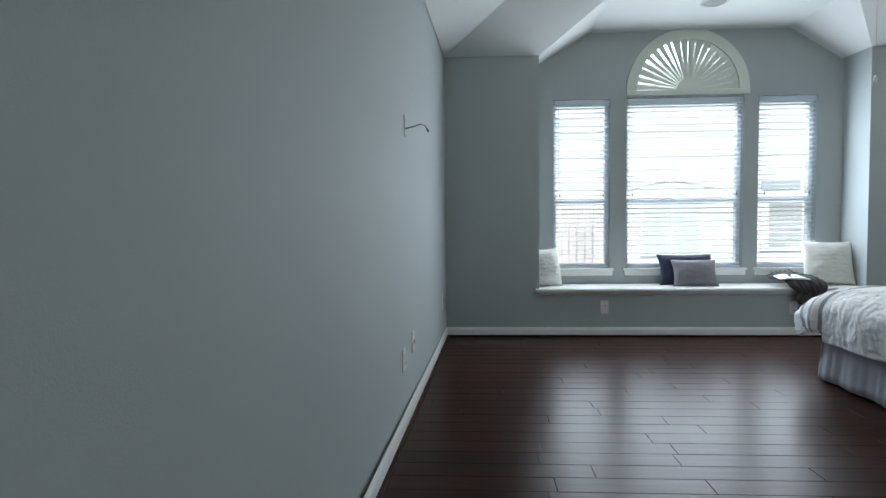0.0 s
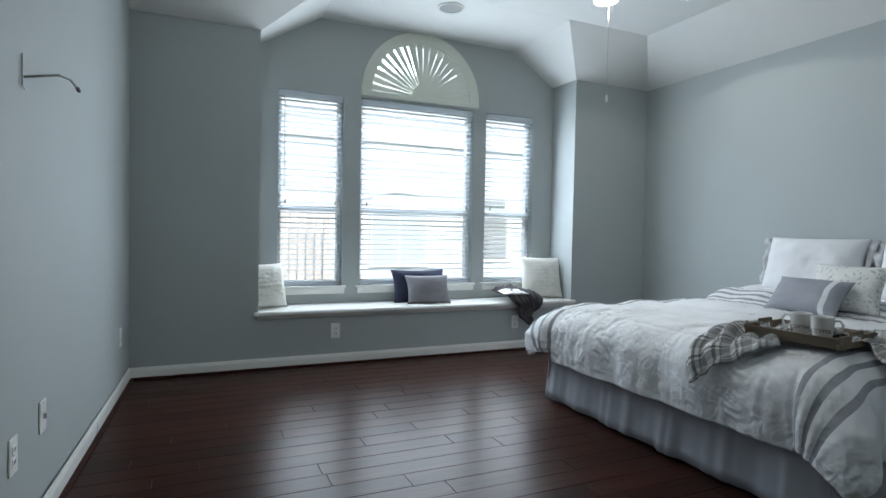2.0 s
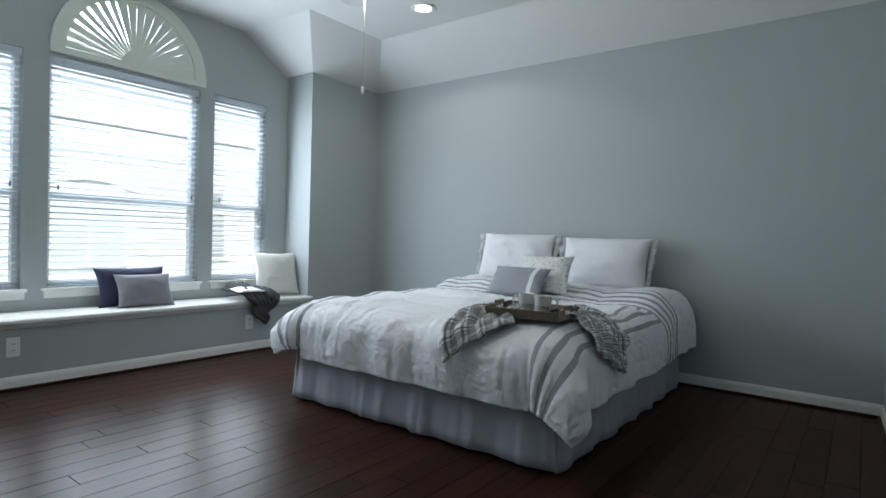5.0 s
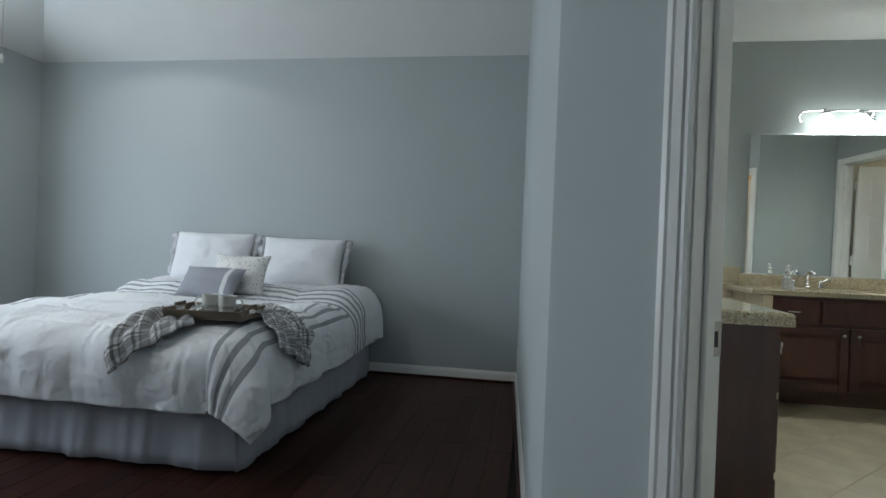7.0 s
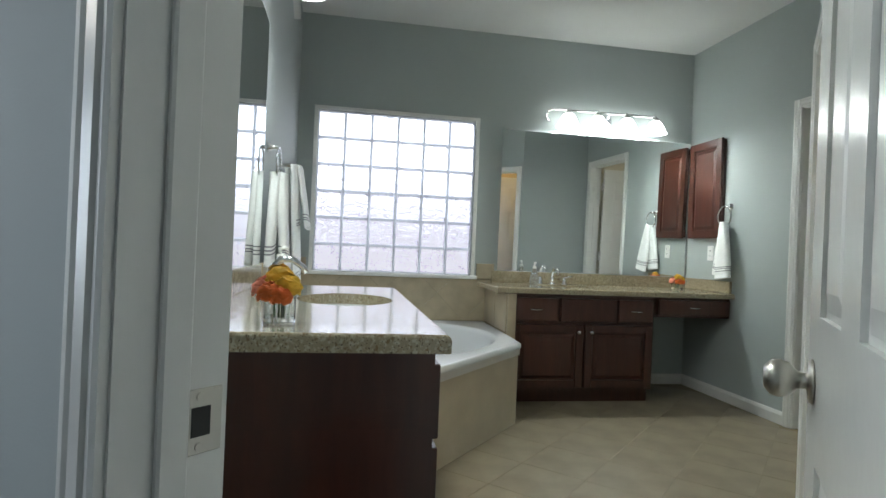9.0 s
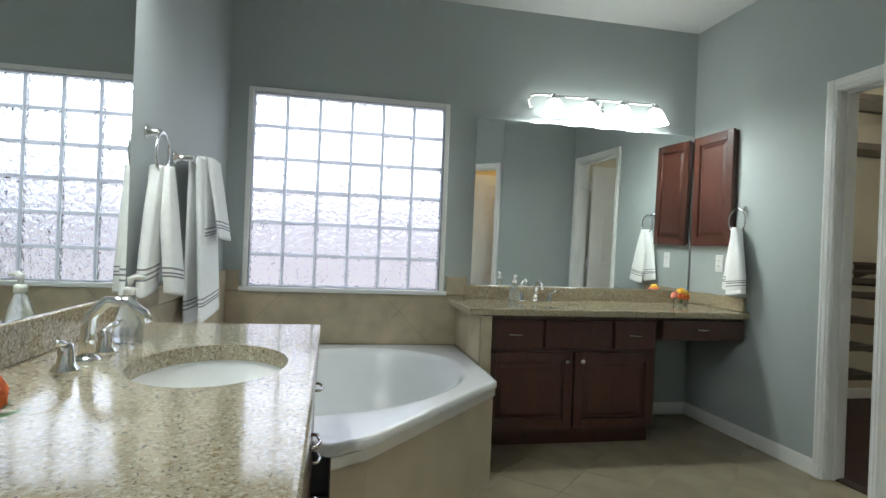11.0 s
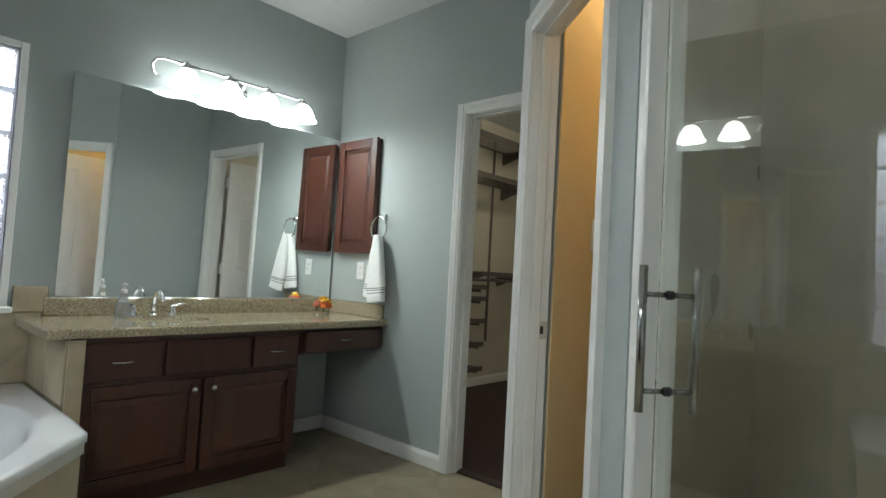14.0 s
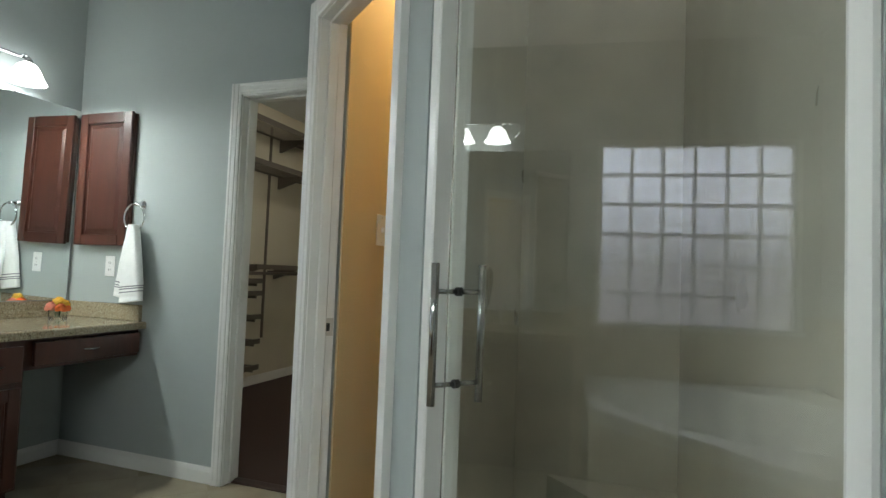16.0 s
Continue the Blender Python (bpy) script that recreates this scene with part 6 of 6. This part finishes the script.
setting("floor_shower", prism(B(), [(1.65, 0.02), (2.34, -0.52), (2.34, -1.35), (1.65, -1.35)], 0, 0.02), STILE, "beige shower floor")

# Added fixture and lamp brighten the shower tile; no such light is known.
scan = thing("shower_fill_fixture", "added unseen recessed light that brightens the shower", "ceiling light", pose(1.98, -0.75, BATH_Z))
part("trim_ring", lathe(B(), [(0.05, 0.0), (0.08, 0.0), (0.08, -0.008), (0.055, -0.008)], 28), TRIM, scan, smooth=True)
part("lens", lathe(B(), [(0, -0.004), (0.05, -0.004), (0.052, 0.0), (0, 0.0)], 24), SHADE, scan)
down = lamp("shower_fill_lamp", "SPOT", look((1.98, -0.75, BATH_Z - 0.02), (1.98, -0.75, 0)), 9, (1, 0.97, 0.90), 0.05)
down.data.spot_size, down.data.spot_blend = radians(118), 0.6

# ---- closet fittings ----
def wire_shelf(z, y0, y1, x0, x1, label):
    s = thing("closet_shelf", label, "shelf")
    part("front_rail", box(B(), x0, x0 + 0.018, y0, y1, z - 0.045, z), RACK, s)
    part("back_rail", box(B(), x1 - 0.012, x1, y0, y1, z - 0.02, z), RACK, s)
    n = int((y1 - y0) / 0.035)
    for k in range(n):
        y = y0 + 0.015 + k * 0.035
        part("wire", box(B(), x0 + 0.018, x1 - 0.012, y - 0.003, y + 0.003, z - 0.008, z - 0.002), RACK, s)
    for y in (y0 + 0.25, y0 + 1.0, y1 - 0.15):
        part("bracket", prism(B(), [(x0 + 0.02, z - 0.02), (x1, z - 0.02), (x1, z - 0.14), (x1 - 0.02, z - 0.14)], y - 0.008, y + 0.008, "y"), RACK, s)


CX = 5.445
wire_shelf(2.09, -5.1, -2.75, 5.05, CX, "bronze wire closet shelf high on the wall")
wire_shelf(2.47, -5.1, -2.75, 5.05, CX, "bronze wire closet shelf near the ceiling")
wire_shelf(1.17, -5.1, -3.36, 5.08, CX, "bronze wire closet shelf with hanging rail")
rod = thing("closet_rod", "bronze hanging rod on shelf brackets", "rod")
part("rail", tube(B(), [(5.10, -5.1, 1.09), (5.10, -3.05, 1.09)], 0.014, 10), RACK, rod)
for y in (-3.1, -4.0, -5.0):
    part("rod_bracket", box(B(), 5.09, CX, y - 0.008, y + 0.008, 1.085, 1.115), RACK, rod)
for y in (-3.30, -3.95, -4.75):
    up = thing("shelf_standard", "slotted bronze upright standard on the wall", "upright", pose(CX, y, 0))
    part("channel", box(B(), -0.010, 0.004, -0.013, 0.013, 0.45, 2.55), RACK, up)
for z in (0.30, 0.52, 0.73, 0.93, 1.035):
    s = thing("shoe_shelf", "short dark wooden shoe shelf with a metal lip", "shelf", group="shoe shelves in the closet")
    part("shelf_board", box(B(), 5.0, CX, -3.33, -2.38, z - 0.02, z, 0.003), SHELFW, s)
    part("shelf_lip", box(B(), 4.985, 4.998, -3.33, -2.38, z - 0.03, z + 0.012), RACK, s)
    part("bracket", box(B(), 5.02, CX, -3.30, -3.285, z - 0.055, z - 0.02), RACK, s)
# Closet lamp and its glowing diffuser are out of view, added as fill.
lamp("closet_lamp", "POINT", pose(4.1, -3.2, 2.6), 16, (1, 0.93, 0.78), 0.12)
clt = thing("closet_light", "added round white diffuser, out of view, lighting the closet", "ceiling light", pose(4.1, -3.2, 2.75))
part("diffuser", lathe(B(), [(0, -0.09), (0.08, -0.075), (0.13, -0.03), (0.135, 0), (0, 0)], 28), SHADE, clt, smooth=True)
lamp("toilet_lamp", "POINT", pose(2.64, -1.55, 2.50), 14, (1, 0.77, 0.42), 0.1)
tlt = thing("toilet_light", "small warm ceiling light in the toilet room", "ceiling light", pose(2.64, -1.55, 2.80))
part("diffuser", lathe(B(), [(0, -0.09), (0.08, -0.075), (0.11, -0.03), (0.115, 0), (0, 0)], 28), mat("warm_lit_glass", (1, 0.75, 0.4), 0.4, vary=0, bump=0, emit=4), tlt, smooth=True)

# ---- outdoors beyond the windows ----
setting("ground", box(B(), -400, 400, -400, 400, -0.6, -0.5), GRASS, "lawn round the house")
FENCEP = mat("pinkish_picket_wood", (0.72, 0.66, 0.65), 0.85, vary=0.08, bump=0.05)
nh = thing("neighbour_house", "pale sided neighbouring house seen through the blinds", "house", pose(0, 13.5, 0))
part("wall", box(B(), -5, 9, 0, 6, -0.5, 6.4), SIDING, nh)
part("roof", prism(B(), [(-0.5, 6.4), (6.5, 6.4), (3.0, 8.4)], -5.6, 9.6, "x"), ROOF, nh)
PANEH = mat("pale_house_pane", (0.68, 0.73, 0.78), 0.25, vary=0, bump=0)
SHUTH = mat("grey_house_shutter", (0.45, 0.47, 0.50), 0.6, vary=0.05, bump=0)
w = part("window", box(B(), 3.9, 5.3, -0.05, 0.02, 0.25, 1.55), VINYL, nh)
for x0, x1 in ((3.98, 4.57), (4.63, 5.22)):
    part("pane", box(B(), x0, x1, -0.06, -0.05, 0.33, 1.47), PANEH, w)
part("arch_trim", tube(B(), [(3.7, -0.05, 1.72), (4.1, -0.05, 1.86), (4.6, -0.05, 1.93), (5.1, -0.05, 1.86), (5.5, -0.05, 1.72)], 0.012, 6), FENCEP, nh)
w = part("window", box(B(), 6.5, 7.5, -0.05, 0.02, 0.35, 1.5), VINYL, nh)
for k in range(9):
    part("shutter_slat", box(B(), 6.66, 7.34, -0.07, -0.05, 0.46 + k * 0.11, 0.53 + k * 0.11), SHUTH, w)
part("vent", box(B(), 6.5, 7.3, -0.06, -0.023, 1.70, 1.88), SHUTH, nh)
for k in range(6):
    part("fence_picket", box(B(), 1.95 + k * 0.17, 2.08 + k * 0.17, -0.5, -0.47, -0.3, 1.42), FENCEP, nh)
part("gutter", box(B(), -5, 9, -0.05, -0.023, 3.0, 3.07), FENCEW, nh)
for k in range(48):
    part("siding_board", prism(B(), [(-0.004, -0.5 + k * 0.14), (-0.022, -0.5 + k * 0.14), (-0.004, -0.5 + (k + 1) * 0.14)], -5, 9, "x"), SIDING, nh)
fence = thing("garden_fence", "weathered board fence beside the house", "fence", pose(8.2, 0, 0))
bm = B()
box(bm, 0, 0.02, -0.068, 0.068, -0.5, 1.78)
me = mesh_of("fence_board", bm, FENCEW)
for k in range(60):
    ob = new("fence_board", me)
    ob.parent = fence
    ob.matrix_local = pose(0, -4 + k * 0.145, random.uniform(-0.02, 0.02))
part("fence_rail", box(B(), 0.021, 0.06, -4.1, 4.8, 0.9, 0.98), FENCEW, fence)

# ---- floor pieces ----
random.seed(5)
fb = bpy.data.objects["floor_bedroom"]
board_meshes = {}
pitch = 0.122
y = 6.0 - pitch
count = 0
spare = B()
while y > -0.75:
    x = (-0.02 if y > 1.7 else -0.33) - random.uniform(0.1, 0.9)
    while x < 4.55:
        ln = random.choice((0.6, 0.75, 0.9, 1.05, 1.2, 1.35))
        a, b = max(x, -0.36), min(x + ln, 4.548)
        # the angled doorway cuts the rows below the partition
        if y < 1.75:
            b = min(b, y + 0.02 if y < 1.5 else (1.62 if y + pitch < 1.62 else (b if y > 1.62 else 1.66)))
        if b - a > 0.03 and a < b:
            key = round(b - a, 3)
            if count < 300:
                if key not in board_meshes:
                    board_meshes[key] = mesh_of("floor_board", box(B(), 0, key - 0.0015, 0, pitch - 0.0015, -0.013, 0, 0.0014), PLANK)
                ob = new("floor_board", board_meshes[key])
                ob.parent = fb
                ob.matrix_local = pose(a, y, random.uniform(-0.0006, 0.0))
                count += 1
            else:
                box(spare, a, b - 0.0015, y, y + pitch - 0.0015, -0.013, 0)
        x += ln
    y -= pitch
if spare.verts:
    tagged(part("floor_board_rest", spare, PLANK, fb), kind="stuff")
else:
    spare.free()
ft = bpy.data.objects["floor_bathroom"]
size = 0.33
bm = box(B(), -size / 2 + 0.0009, size / 2 - 0.0009, -size / 2 + 0.0009, size / 2 - 0.0009, -0.0055, 0, 0.0006)
me = mesh_of("floor_tile", bm, TILE)
half = size / math.sqrt(2)
for i in range(-12, 14):
    for j in range(-12, 14):
        cx_, cy_ = 3.5 + (i - j) * half, 0.0 + (i + j) * half
        d1 = (cx_ - 1.66) * 0.7071 - (cy_ - 1.625) * 0.7071
        if d1 < 0.17 or cx_ > 5.04 or cy_ > 1.44 or cy_ < -1.85 or cx_ < 0.9:
            continue
        sw = cx_ * 0.6428 + cy_ * 0.766
        if sw < 0.95 and cx_ < 2.7:
            continue
        ob = new("floor_tile", me)
        ob.parent = ft
        ob.matrix_local = pose(cx_, cy_, 0, 0, 0, 45)
setting("threshold", prism(B(), [at_door(J0 - 0.0, 0.0), at_door(J1, 0.0), at_door(J1, 0.13), at_door(J0, 0.13)], -0.004, 0.006), PLANK, "dark wood threshold in the doorway")
setting("threshold_closet", prism(B(), [(-1.835, 0), (-1.835, 0.006), (-1.825, 0.009), (-1.775, 0.009), (-1.765, 0.006), (-1.765, 0)], CL0 + 0.001, CL1 - 0.001, "x"), SHELFW, "dark strip in the closet doorway")
